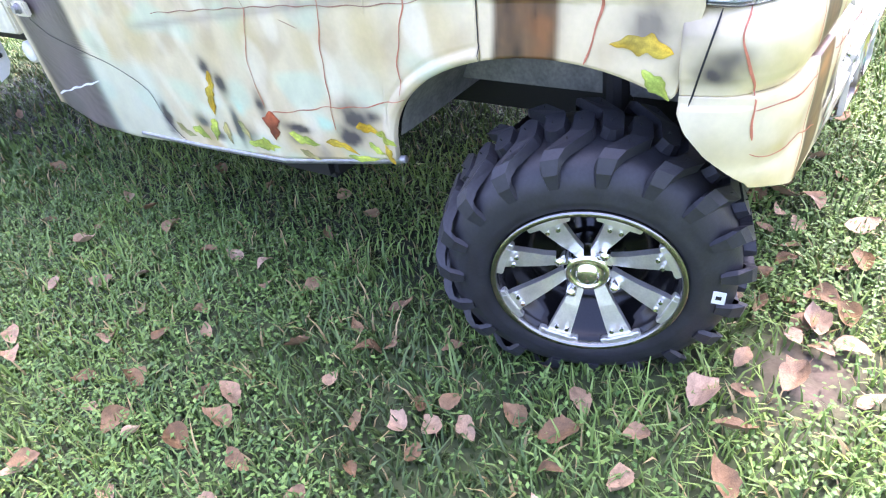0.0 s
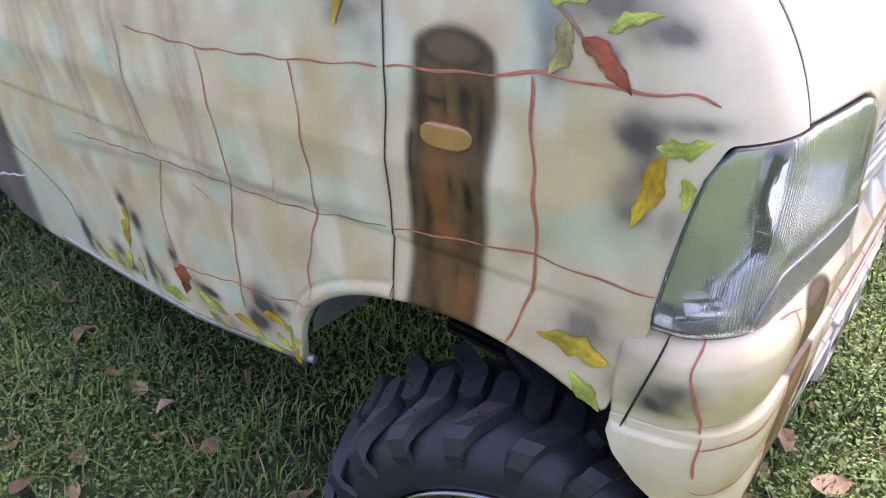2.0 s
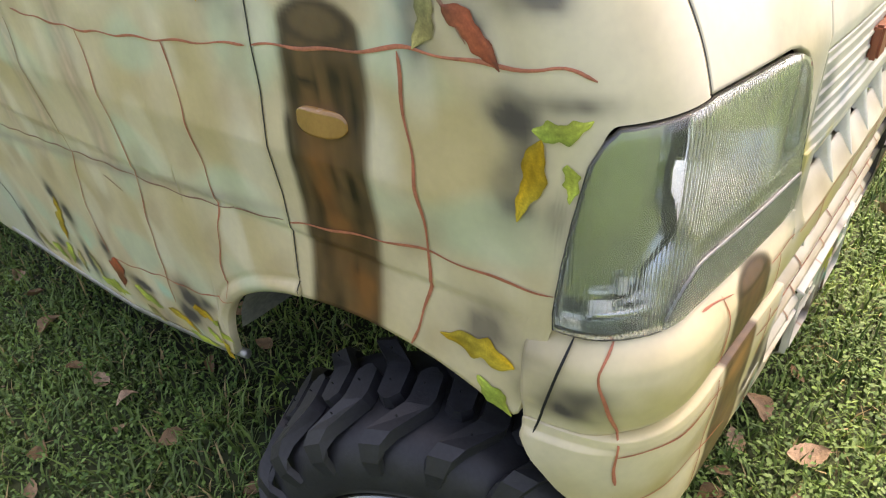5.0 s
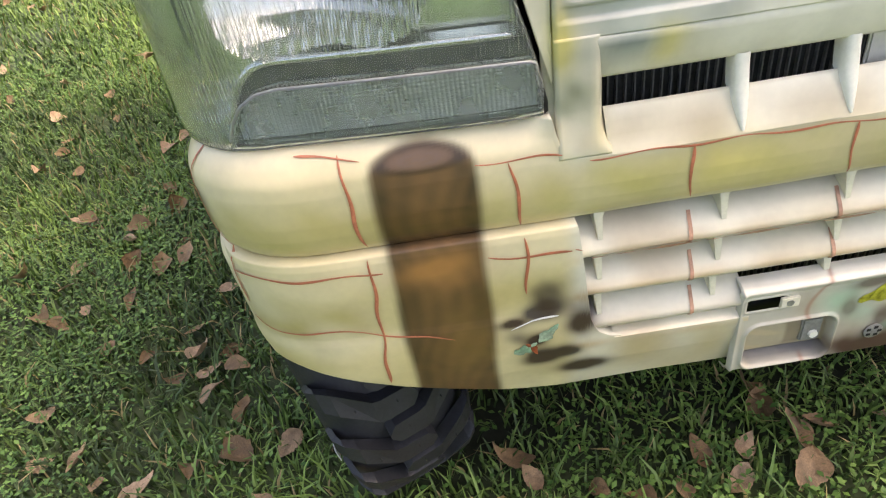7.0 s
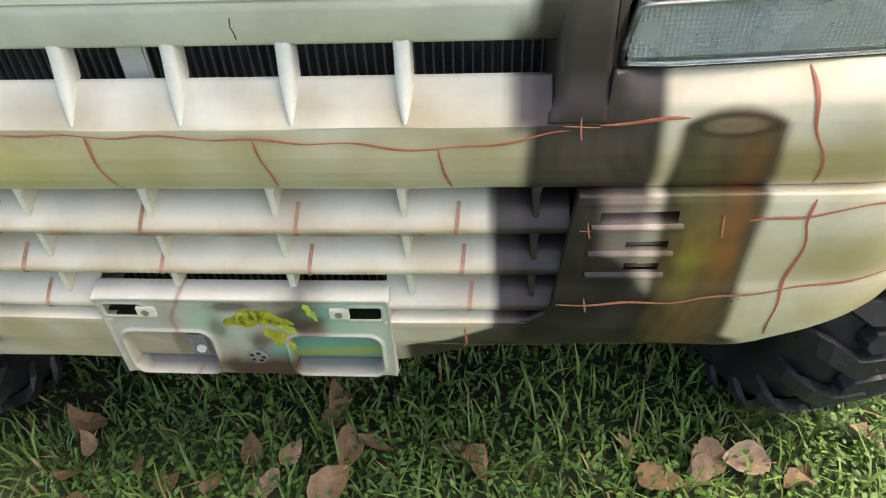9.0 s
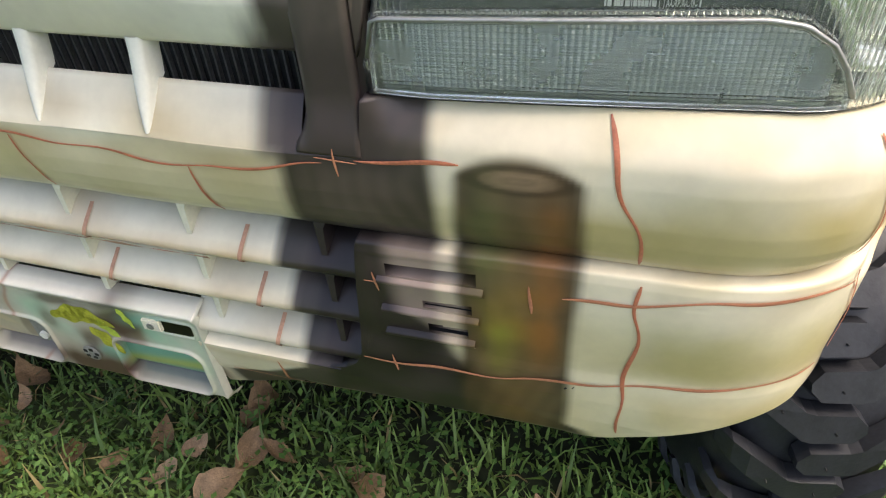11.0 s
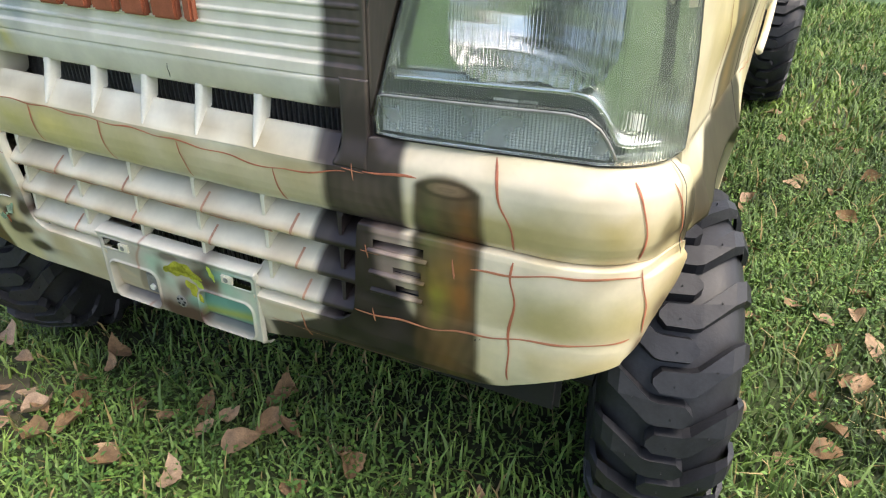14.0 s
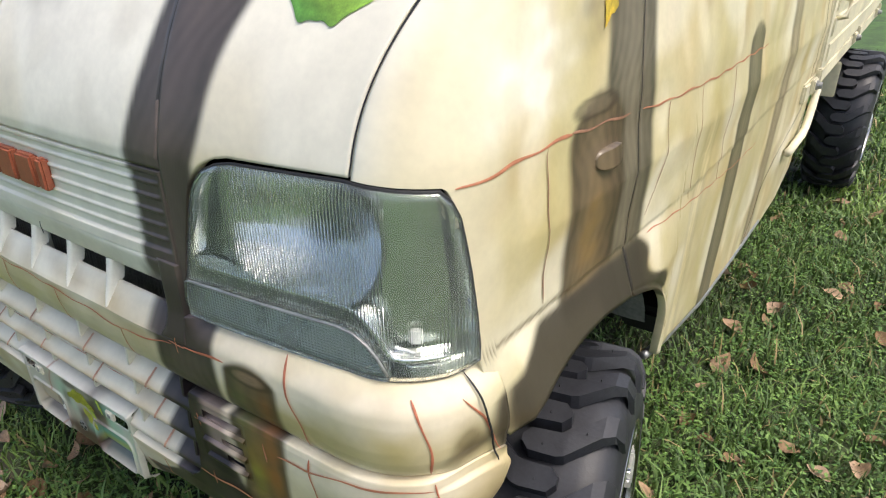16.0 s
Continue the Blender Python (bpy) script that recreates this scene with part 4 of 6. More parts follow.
def plate_holder():
    ob = new("plate_holder")
    ob.parent = truck
    ss, zz = np.linspace(-0.162, 0.158, 281), np.linspace(0.300, 0.440, 127)
    S, Z = np.meshgrid(ss, zz, indexing="ij")

    def rounded(x0, x1, z0, z1, r):
        qx, qz = np.abs(S - (x0 + x1) / 2) - (x1 - x0) / 2 + r, np.abs(Z - (z0 + z1) / 2) - (z1 - z0) / 2 + r
        return np.hypot(np.clip(qx, 0, None), np.clip(qz, 0, None)) + np.minimum(np.maximum(qx, qz), 0) - r

    pocket = np.minimum(rounded(-0.148, -0.048, 0.312, 0.378, 0.014), rounded(0.040, 0.142, 0.312, 0.374, 0.014))
    slot = np.minimum(rounded(-0.155, -0.112, 0.404, 0.420, 0.003), rounded(0.112, 0.148, 0.402, 0.418, 0.003))
    well = np.where(Z > 0.324, -0.021 + 0.012 * np.sqrt(np.clip(1 - ((Z - 0.350) / 0.030) ** 2, 0, 1)), np.interp(Z, (0.3135, 0.318, 0.324), (-0.009, -0.020, -0.024)))
    D = -0.001 + well * step(0.0008, -0.0016, pocket) + 0.0030 * np.exp(-(((pocket - 0.0025) / 0.0020) ** 2)) + 0.0015 * np.exp(-(((slot - 0.002) / 0.0015) ** 2))
    rim = np.minimum(np.minimum(S + 0.162, 0.158 - S), 0.440 - Z)
    D += 0.004 * np.exp(-(((0.432 - Z) / 0.006) ** 2)) - 0.012 * step(0.432, 0.440, Z) + 0.002 * np.exp(-((rim / 0.004) ** 2)) - 0.010 * (rim < 0.0005)
    D -= 0.016 * step(0.311, 0.301, Z) * (pocket > 0)
    v = BUMPER(S, Z, D).reshape(-1, 3)
    n = S.shape[1]
    faces = [(i * n + j, (i + 1) * n + j, (i + 1) * n + j + 1, i * n + j + 1) for i in range(S.shape[0] - 1) for j in range(n - 1)
             if slot[i, j] + slot[i + 1, j + 1] > -0.001]
    add_mesh("holder_plate", v, faces, PAINT, ob, colors=holder_paint(S.ravel(), Z.ravel(), pocket.ravel()))
    for x0, x1 in ((-0.158, -0.108), (0.108, 0.152)):
        bm = bmesh.new()
        box(bm, x0, x1, -0.006, 0.0, 0.398, 0.424)
        part("slot_backing", bm, BLACK, ob)
    for x0 in (-0.118, 0.093):
        bm = bmesh.new()
        box(bm, x0, x0 + 0.021, -0.0242, -0.0195, 0.404, 0.418, 0.001)
        part("screw_clip", bm, CREAMFIN, ob)
        bm = bmesh.new()
        r = bmesh.ops.create_cone(bm, cap_ends=True, segments=12, radius1=0.0042, radius2=0.0042, depth=0.002)
        bmesh.ops.transform(bm, matrix=Matrix.Translation((x0 + 0.010, -0.0240, 0.411)) @ Matrix.Rotation(radians(90), 4, "X"), verts=r["verts"])
        part("screw_hole", bm, STEEL, ob)
    bm = bmesh.new()
    box(bm, -0.080, -0.056, -0.0150, -0.008, 0.334, 0.370, 0.002)
    part("tow_hook_tab", bm, DULLGREY, ob)
    bm = bmesh.new()
    r = bmesh.ops.create_cone(bm, cap_ends=True, segments=14, radius1=0.006, radius2=0.005, depth=0.005)
    bmesh.ops.transform(bm, matrix=Matrix.Translation((-0.066, -0.0155, 0.346)) @ Matrix.Rotation(radians(90), 4, "X"), verts=r["verts"])
    part("tab_bolt", bm, WHITEFIN, ob)
    bm = bmesh.new()
    lathe(bm, [(0.0005, 0.001), (0.006, 0.001), (0.0105, 0.0004), (0.011, 0.0)], 18)
    bmesh.ops.transform(bm, matrix=Matrix.Translation((0.001, -0.0232, 0.342)) @ Matrix.Rotation(radians(90), 4, "X"), verts=bm.verts)
    part("worn_spot", bm, DULLGREY, ob, "round scuffed bare patch")
    for i in range(5):
        a = i * 1.3
        bm = bmesh.new()
        box(bm, 0.001 + 0.007 * math.cos(a) - 0.0022, 0.001 + 0.007 * math.cos(a) + 0.0022, -0.0246, -0.0238, 0.342 + 0.006 * math.sin(a) - 0.0015, 0.342 + 0.006 * math.sin(a) + 0.002)
        part("paint_chip", bm, BLACK, ob)


plate_holder()
for sx in (0.503, 0.509):
    bm = bmesh.new()
    p = Vector(BUMPER(sx, 0.431 + (sx - 0.503) * 0.4, -0.0005))
    bmesh.ops.create_icosphere(bm, subdivisions=1, radius=0.0028, matrix=Matrix.Translation(p))
    part("paint_chip", bm, BLACK, truck)


# ---- headlights ----
LAMP_S = (0.364, 0.372, 0.385, 0.402, 0.412, 0.426, 0.445, 0.465, 0.60, 0.690, 0.702, 0.712, 0.722, 0.730, 0.736)
LAMP_Z = (0.690, 0.730, 0.777, 0.835, 0.853, 0.867, 0.876, 0.880, 0.885, 0.8785, 0.868, 0.848, 0.80, 0.75, 0.70)


def lamp_high(s):
    return float(np.interp(abs(s), LAMP_S, LAMP_Z))


def lamp_low(s):
    return float(np.interp(abs(s), (0.364, 0.40, 0.64, 0.70, 0.736), (0.681, 0.679, 0.681, 0.681, 0.687)))


def turn_high(s):
    return float(np.interp(abs(s), (0.366, 0.372, 0.585, 0.605, 0.620, 0.630, 0.638), (0.700, 0.7285, 0.733, 0.730, 0.720, 0.706, 0.689)))


def flutes(s, z):
    a = np.abs(s)
    edge = np.maximum(0.55 * step(0.698, 0.712, a), step(0.405, 0.390, a))
    mid = step(0.445, 0.455, a) * step(0.645, 0.635, a)
    bottom = step(0.775, 0.755, z)
    ridge = np.abs(np.sin(a * math.pi / 0.0038))
    return 0.003 + 0.00085 * ridge * np.clip(np.maximum(np.maximum(edge, mid * 0.9), 0.8 * bottom), 0.0, 1)


def lens_grid(s, z):
    return 0.0052 + 0.00025 * np.abs(np.sin(np.abs(s) * math.pi / 0.0041)) + 0.00025 * np.abs(np.sin(z * math.pi / 0.0035))


def prism_grid(s, z):
    """Rows of small pyramids on the plate behind the turn signal lens."""
    return -0.010 + 0.0011 * np.abs(np.sin(np.abs(s) * math.pi / 0.0041)) + 0.0011 * np.abs(np.sin(z * math.pi / 0.0035))


def housing_d(s, z):
    """The plate behind the lens, open where the reflector bowl sits."""
    q = (np.abs((np.abs(s) - 0.539) / 0.086) ** 3 + np.abs((z - 0.816) / 0.064) ** 3) ** 0.333
    return -0.024 - 0.075 * step(1.0, 0.97, q)


def thick(ob):
    m = ob.modifiers.new("thickness", "SOLIDIFY")
    m.thickness, m.offset = 0.0022, -1


def outline(skin, s0, s1, low, high, d, n=90):
    ss = np.linspace(s0, s1, n)
    pts = [skin(s, low(s), d) for s in ss] + [skin(s, high(s), d) for s in ss[::-1]]
    return pts + [pts[0]]


for sg in (1, -1):
    lamp = new("headlight")
    lamp_left = lamp if sg > 0 else lamp_left
    lamp.parent = truck
    ss = sg * cols(0.365, 0.735, 0.00063)
    lens = sheet("lens", CAB, ss, lambda s: turn_high(s) + 0.002 if abs(s) < 0.6375 else lamp_low(s), lamp_high, 24, GLASS, lamp, "clear fluted glass lens", d=flutes, flange=0.004)
    thick(lens)
    lens.visible_shadow = False
    turn = sheet("turn_signal_lens", CAB, sg * cols(0.368, 0.637, 0.0008), lambda s: lamp_low(s) + 0.002, turn_high, 76, GLASS, lamp, "clear cross-ribbed turn signal lens", d=lens_grid, flange=0.003)
    thick(turn)
    turn.visible_shadow = False
    sheet("housing", CAB, sg * cols(0.366, 0.734, 0.003), lamp_low, lamp_high, 60, SAGE, lamp, "tarnished mirror housing plate", d=housing_d, flange=-0.024)
    sheet("turn_signal_backing", CAB, sg * cols(0.370, 0.634, 0.0007), lambda s: lamp_low(s) + 0.003, turn_high, 90, GREYLENS, lamp, "grey prismatic plate", d=prism_grid, flange=0.004)
    sheet("lamp_surround", CAB, sg * cols(0.340, 0.366, 0.004), lambda s: 0.655, lambda s: 0.745, 16, PAINT, truck, d=lambda s, z: -0.004 + 0 * z, flange=0.006)
    sheet("smoked_strip", CAB, sg * cols(0.372, 0.655, 0.004), turn_high, lambda s: turn_high(s) + float(np.interp(abs(s), (0.37, 0.60, 0.655), (0.020, 0.020, 0.012))), 6, DIMCHROME, lamp, "dark smoked chrome strip", d=lambda s, z: -0.010 + 0.0 * z, flange=0.012)
    bm = bmesh.new()
    tube(bm, [CAB(sg * s, turn_high(s) + float(np.interp(s, (0.37, 0.60, 0.655), (0.021, 0.021, 0.013))), -0.006) for s in np.linspace(0.386, 0.70, 50)], 0.0036, 8)
    part("bright_bead", bm, REFLECTOR, lamp, "chrome bead", True)
    shelf_s = np.linspace(0.384, 0.705, 60)
    shelf = [CAB(sg * s, turn_high(s) + float(np.interp(s, (0.37, 0.60, 0.655), (0.0215, 0.0215, 0.0135))) + up, d) for s in shelf_s for up, d in ((0.0, -0.004), (0.0015, -0.010), (0.004, -0.020))]
    add_mesh("bright_ledge", shelf, [(3 * i + j, 3 * i + 3 + j, 3 * i + 4 + j, 3 * i + 1 + j) for i in range(59) for j in (0, 1)], REFLECTOR, lamp, "bright chrome ledge over the smoked strip")
    bm = bmesh.new()
    tube(bm, [CAB(sg * s, turn_high(s) + 0.001, 0.0055) for s in np.linspace(0.367, 0.638, 60)], 0.0016, 6)
    part("lens_seam", bm, STEEL, lamp, smooth=True)
    bm = bmesh.new()
    tube(bm, outline(CAB, sg * 0.364, sg * 0.736, lamp_low, lamp_high, -0.0005), 0.0022, 8)
    part("gasket", bm, BLACK, lamp, "black rubber gasket", True)
    # faceted reflector bowl and bulb shade
    bm = bmesh.new()
    gu, gv = np.linspace(-1, 1, 150), np.linspace(-1, 1, 46)
    grid = []
    for u in gu:
        for w in gv:
            r2 = min(1.3, u * u + w * w)
            facet = 0.0015 * abs(math.sin(u * 26 + 0.4 * math.sin(w * 5))) * min(1, r2 * 3) + 0.0010 * abs(math.sin(w * 11 + 2 * u))
            grid.append(bm.verts.new((u * 0.090, w * 0.067, -0.046 * (1 - r2) + facet)))
    for i in range(149):
        for k in range(45):
            if abs((gu[i] + gu[i + 1]) / 2) ** 3 + abs((gv[k] + gv[k + 1]) / 2) ** 3 < 1.0:
                bm.faces.new((grid[i * 46 + k], grid[(i + 1) * 46 + k], grid[(i + 1) * 46 + k + 1], grid[i * 46 + k + 1]))
    bmesh.ops.transform(bm, matrix=Matrix.Translation((sg * 0.536, 0.022, 0.818)) @ Matrix.Rotation(radians(5 * sg), 4, "Z") @ Matrix.Rotation(radians(83), 4, "X"), verts=bm.verts)
    part("reflector", bm, REFLECTOR, lamp, "faceted chrome reflector bowl", True)
    bm = bmesh.new()
    lathe(bm, [(0.016, -0.05), (0.016, -0.022), (0.012, -0.014), (0.001, -0.011)], 20)
    bmesh.ops.transform(bm, matrix=Matrix.Translation((sg * 0.536, 0.030, 0.812)) @ Matrix.Rotation(radians(90), 4, "X"), verts=bm.verts)
    part("bulb_shield", bm, DIMCHROME, lamp, smooth=True)
    bm = bmesh.new()
    box(bm, -0.006, 0.006, -0.003, 0.003, -0.009, 0.009, 0.002)
    p = CAB(sg * 0.668, 0.722, -0.018)
    bmesh.ops.transform(bm, matrix=Matrix.Translation(p) @ Matrix.Rotation(radians(35 * sg), 4, "Z"), verts=bm.verts)
    part("adjuster_screw", bm, STICKER, lamp, "white adjuster screw")
    sheet("chrome_foot", CAB, sg * cols(0.642, 0.712, 0.004), lambda s: 0.687, lambda s: 0.687 + 0.026 * max(0.05, 1 - (abs(s) - 0.642) / 0.08), 8, REFLECTOR, lamp, "bright chrome foot of the reflector", d=lambda s, z: -0.014 + 0.002 * np.sin(s * 900), flange=0.003)
    # side marker
    mk = new("side_marker")
    mk.parent = truck
    sheet("marker_lens", CAB, sg * cols(0.952, 1.020, 0.0025), lambda s: 0.839 - 0.0125 * math.sqrt(max(0, 1 - ((abs(s) - 0.986) / 0.0345) ** 4)), lambda s: 0.839 + 0.0125 * math.sqrt(max(0, 1 - ((abs(s) - 0.986) / 0.0345) ** 4)), 12,
          PAINT if sg > 0 else AMBER, mk, "oval side marker lens overpainted with the bark", d=lambda s, z: 0.009 - 6 * (np.abs(s) - 0.986) ** 2, flange=0.012)


# moulded marking on the strip of the left lamp
PRINT = material("pale_grey_print", (0.45, 0.48, 0.46), 0.5)
word = bpy.data.curves.new("marking_text", "FONT")
word.body, word.size, word.extrude = "JAPAN", 0.0065, 0.0001
word.materials.append(PRINT)
mark = new("marking_text", word)
mark.parent = lamp_left
mark.matrix_basis = Matrix.Translation(CAB(0.533, 0.7355, -0.0075)) @ Matrix.Rotation(radians(7), 4, "Z") @ Matrix.Rotation(radians(90), 4, "X")
for k in range(6):
    bm = bmesh.new()
    p = CAB(0.503 + k * 0.0047, 0.7375, -0.0075)
    box(bm, p[0], p[0] + 0.0036, p[1] - 0.0003, p[1] + 0.0003, p[2] - 0.0018, p[2] + 0.0018)
    part("marking_bar", bm, PRINT, lamp_left)


# ---- painted wires and leaves on the panels ----
def on_body(s, z, off):
    """A place on the outer skin, whichever panel lies there."""
    s, z = np.asarray(s, float), np.asarray(z, float)
    a = np.abs(s)
    if z.max() < 0.682 and a.max() < BUMPER_END:
        return BUMPER(s, z, bumper_d(s, z) + off)
    if a.max() < 0.36 and z.min() > 0.74 and z.max() < 0.853:
        return CAB(s, z, badge_ridges(s, z) + off)
    return CAB(s, z, side_lip(s, z) + off)


def brush_line(points, width=0.0055, mat=LINE, name="painted_wire", off=0.0012, parent=None, waver=1.0):
    """A wavering brush line through (s, z) points."""
    p = np.array(points, float)
    t = np.r_[0, np.cumsum(np.hypot(*np.diff(p, axis=0).T))]
    n = max(6, int(t[-1] / 0.006))
    u = np.linspace(0, t[-1], n)
    s, z = np.interp(u, t, p[:, 0]), np.interp(u, t, p[:, 1])
    k = np.ones(5) / 5
    if n > 12:
        s[2:-2], z[2:-2] = np.convolve(s, k, "valid"), np.convolve(z, k, "valid")
    ph = p[0, 0] * 50
    s = s + waver * 0.0015 * np.sin(u * 90 + ph)
    z = z + waver * 0.0015 * np.sin(u * 75 + ph * 1.3)
    ds, dz = np.gradient(s), np.gradient(z)
    ln = np.hypot(ds, dz) + 1e-9
    w = 0.44 * width / 2 * (1 + waver * 0.3 * np.sin(u * 61 + ph)) * np.clip(np.minimum(u, t[-1] - u) / 0.012 + 0.35, 0, 1)
    v = np.concatenate([on_body(s - dz / ln * w, z + ds / ln * w, off), on_body(s, z, off + 0.0004), on_body(s + dz / ln * w, z - ds / ln * w, off)])
    faces = [(i + k2 * n, i + 1 + k2 * n, i + 1 + (k2 + 1) * n, i + (k2 + 1) * n) for i in range(n - 1) for k2 in (0, 1)]
    return add_mesh(name, v, faces, mat, parent or truck)


def leaf_mark(a, b, width, mat, lobes=3.0, off=0.0016, name="painted_leaf", seed=0):
    """A lobed painted leaf from its stalk a to its tip b, in (s, z)."""
    a, b = np.array(a), np.array(b)
    d = b - a
    ln = np.hypot(*d)
    e, nrm = d / ln, np.array((-d[1], d[0])) / ln
    u = np.linspace(0, 1, 25)
    r = np.random.RandomState(seed + int(abs(a[0]) * 1000))
    env = np.sin(u**0.75 * math.pi) ** 0.95
    w1 = width * env * (0.80 + 0.22 * np.sin(u * math.tau * lobes * 0.8 + r.uniform(0, 6)) + 0.08 * np.sin(u * 31 + r.uniform(0, 6))) + 0.0005
    w2 = width * env * (0.80 + 0.22 * np.sin(u * math.tau * lobes * 0.8 + r.uniform(0, 6)) + 0.08 * np.sin(u * 31 + r.uniform(0, 6))) + 0.0005
    bend = 0.12 * ln * np.sin(u * math.pi) * r.uniform(-1, 1)
    rows = []
    for f in (-1.0, -0.5, 0.0, 0.5, 1.0):
        q = a + np.outer(u * ln, e) + np.outer(bend + f * np.where(f < 0, w1, w2), nrm)
        rows.append(on_body(q[:, 0], q[:, 1], off + 0.0004 * (1 - abs(f))))
    n = len(u)
    v = np.concatenate(rows)
    faces = [(i + k * n, i + 1 + k * n, i + 1 + (k + 1) * n, i + (k + 1) * n) for i in range(n - 1) for k in range(4)]
    tone = LEAF_TONES[mat.name]
    shade = r.uniform(0, 6)
    col = []
    for f in (-1.0, -0.5, 0.0, 0.5, 1.0):
        k = (1.05 - 0.35 * abs(f) ** 2 - 0.28 * (f == 0)) * (0.85 + 0.25 * np.sin(u * 5 + shade)) * (1 + 0.12 * np.sin(u * 37 + f * 5 + shade))
        warm = np.clip(0.5 + 0.5 * np.sin(u * 4 + shade * 2 + f), 0, 1)[:, None]
        col.append(k[:, None] * (tone[0] * warm + tone[1] * (1 - warm)))
    return add_mesh(name, v, faces, LEAFPAINT, truck, colors=np.concatenate(col))


LEAF_TONES = {BRIGHTLEAF.name: (np.array((0.34, 0.58, 0.08)), np.array((0.16, 0.42, 0.07))), MINTLEAF.name: (np.array((0.30, 0.50, 0.32)), np.array((0.42, 0.52, 0.38))), YELLOW.name: (np.array((0.74, 0.44, 0.02)), np.array((0.62, 0.46, 0.05))), GREEN.name: (np.array((0.60, 0.66, 0.10)), np.array((0.46, 0.58, 0.10))),
              KHAKI.name: (np.array((0.52, 0.44, 0.16)), np.array((0.36, 0.36, 0.14))), REDLEAF.name: (np.array((0.48, 0.11, 0.045)), np.array((0.30, 0.09, 0.04)))}
brush_line([(-1.62, 0.881), (-1.513, 0.878), (-1.427, 0.877), (-1.35, 0.881), (-1.233, 0.887), (-1.152, 0.894), (-1.08, 0.901)])
brush_line([(-1.07, 0.902), (-1.007, 0.907), (-0.945, 0.910), (-0.872, 0.922), (-0.817, 0.920), (-0.775, 0.918), (-0.722, 0.924), (-0.70, 0.913)], 0.007)
brush_line([(-1.95, 0.635), (-1.795, 0.647), (-1.61, 0.66), (-1.504, 0.667), (-1.4, 0.671), (-1.292, 0.674), (-1.209, 0.68), (-1.154, 0.690), (-1.124, 0.694), (-1.08, 0.698)], 0.0045, WIRE)
brush_line([(-1.07, 0.699), (-1.002, 0.711), (-0.949, 0.717), (-0.911, 0.723), (-0.867, 0.728), (-0.83, 0.724), (-0.783, 0.721), (-0.738, 0.721)], 0.006)
brush_line([(-1.653, 0.43), (-1.567, 0.443), (-1.453, 0.469), (-1.356, 0.48), (-1.24, 0.512)], 0.0045)
brush_line([(-1.659, 0.867), (-1.644, 0.749), (-1.61, 0.66)], 0.004, WIRE)
brush_line([(-1.61, 0.66), (-1.66, 0.542), (-1.653, 0.44)], 0.0045)
brush_line([(-1.427, 0.877), (-1.41, 0.799), (-1.40, 0.671), (-1.424, 0.595), (-1.448, 0.42)], 0.0055)
brush_line([(-1.233, 0.887), (-1.22, 0.843), (-1.214, 0.775), (-1.209, 0.684), (-1.242, 0.581), (-1.248, 0.52)], 0.0055)
brush_line([(-0.88, 0.919), (-0.884, 0.868), (-0.873, 0.811), (-0.867, 0.726), (-0.874, 0.668), (-0.897, 0.603)], 0.008)
brush_line([(-0.852, 1.06), (-0.855, 1.028), (-0.858, 1.0), (-0.854, 0.987), (-0.834, 0.975), (-0.819, 0.959), (-0.807, 0.932)], 0.008, WIRE, "painted_twig")
brush_line([(-1.52, 0.640), (-1.47, 0.628)], 0.003, WIRE, "painted_twig")
for pts, w in (([(-0.700, 0.680), (-0.716, 0.64), (-0.692, 0.585), (-0.690, 0.50)], 0.007), ([(-0.547, 0.669), (-0.546, 0.607), (-0.542, 0.570)], 0.007),
               ([(-0.542, 0.560), (-0.548, 0.452), (-0.554, 0.378)], 0.007), ([(-0.40, 0.644), (-0.394, 0.595), (-0.392, 0.568)], 0.006), ([(-0.391, 0.560), (-0.391, 0.533), (-0.393, 0.487)], 0.006),
               ([(-0.588, 0.674), (-0.549, 0.667), (-0.531, 0.664)], 0.004), ([(-0.430, 0.646), (-0.366, 0.644), (-0.352, 0.642)], 0.004),
               ([(-0.690, 0.545), (-0.595, 0.545), (-0.530, 0.544)], 0.0055), ([(-0.428, 0.543), (-0.391, 0.535), (-0.345, 0.536)], 0.006),
               ([(-0.690, 0.480), (-0.666, 0.465), (-0.60, 0.472), (-0.553, 0.459), (-0.472, 0.435)], 0.0045),
               ([(-0.33, 0.6335), (-0.241, 0.6335), (-0.157, 0.631), (-0.09, 0.629), (-0.031, 0.629), (0.054, 0.625), (0.132, 0.620), (0.211, 0.613), (0.278, 0.621), (0.328, 0.630)], 0.0042),
               ([(0.352, 0.636), (0.398, 0.638), (0.424, 0.640)], 0.006), ([(-0.237, 0.634), (-0.237, 0.611), (-0.231, 0.569)], 0.006), ([(-0.09, 0.629), (-0.087, 0.60), (-0.08, 0.569)], 0.006),
               ([(0.059, 0.625), (0.067, 0.593), (0.068, 0.569)], 0.006), ([(0.219, 0.614), (0.221, 0.588), (0.227, 0.569)], 0.006),
               ([(0.512, 0.674), (0.517, 0.660), (0.525, 0.630), (0.541, 0.592), (0.544, 0.569)], 0.0062), ([(0.545, 0.560), (0.544, 0.540), (0.551, 0.511), (0.546, 0.447), (0.549, 0.380)], 0.0065),
               ([(0.670, 0.668), (0.680, 0.645), (0.688, 0.61), (0.692, 0.569)], 0.0062), ([(0.693, 0.560), (0.700, 0.53), (0.712, 0.50), (0.716, 0.462)], 0.006),
               ([(0.728, 0.658), (0.756, 0.615), (0.775, 0.565)], 0.005), ([(-0.345, 0.536), (-0.338, 0.534)], 0.004)):
    brush_line(pts, w)
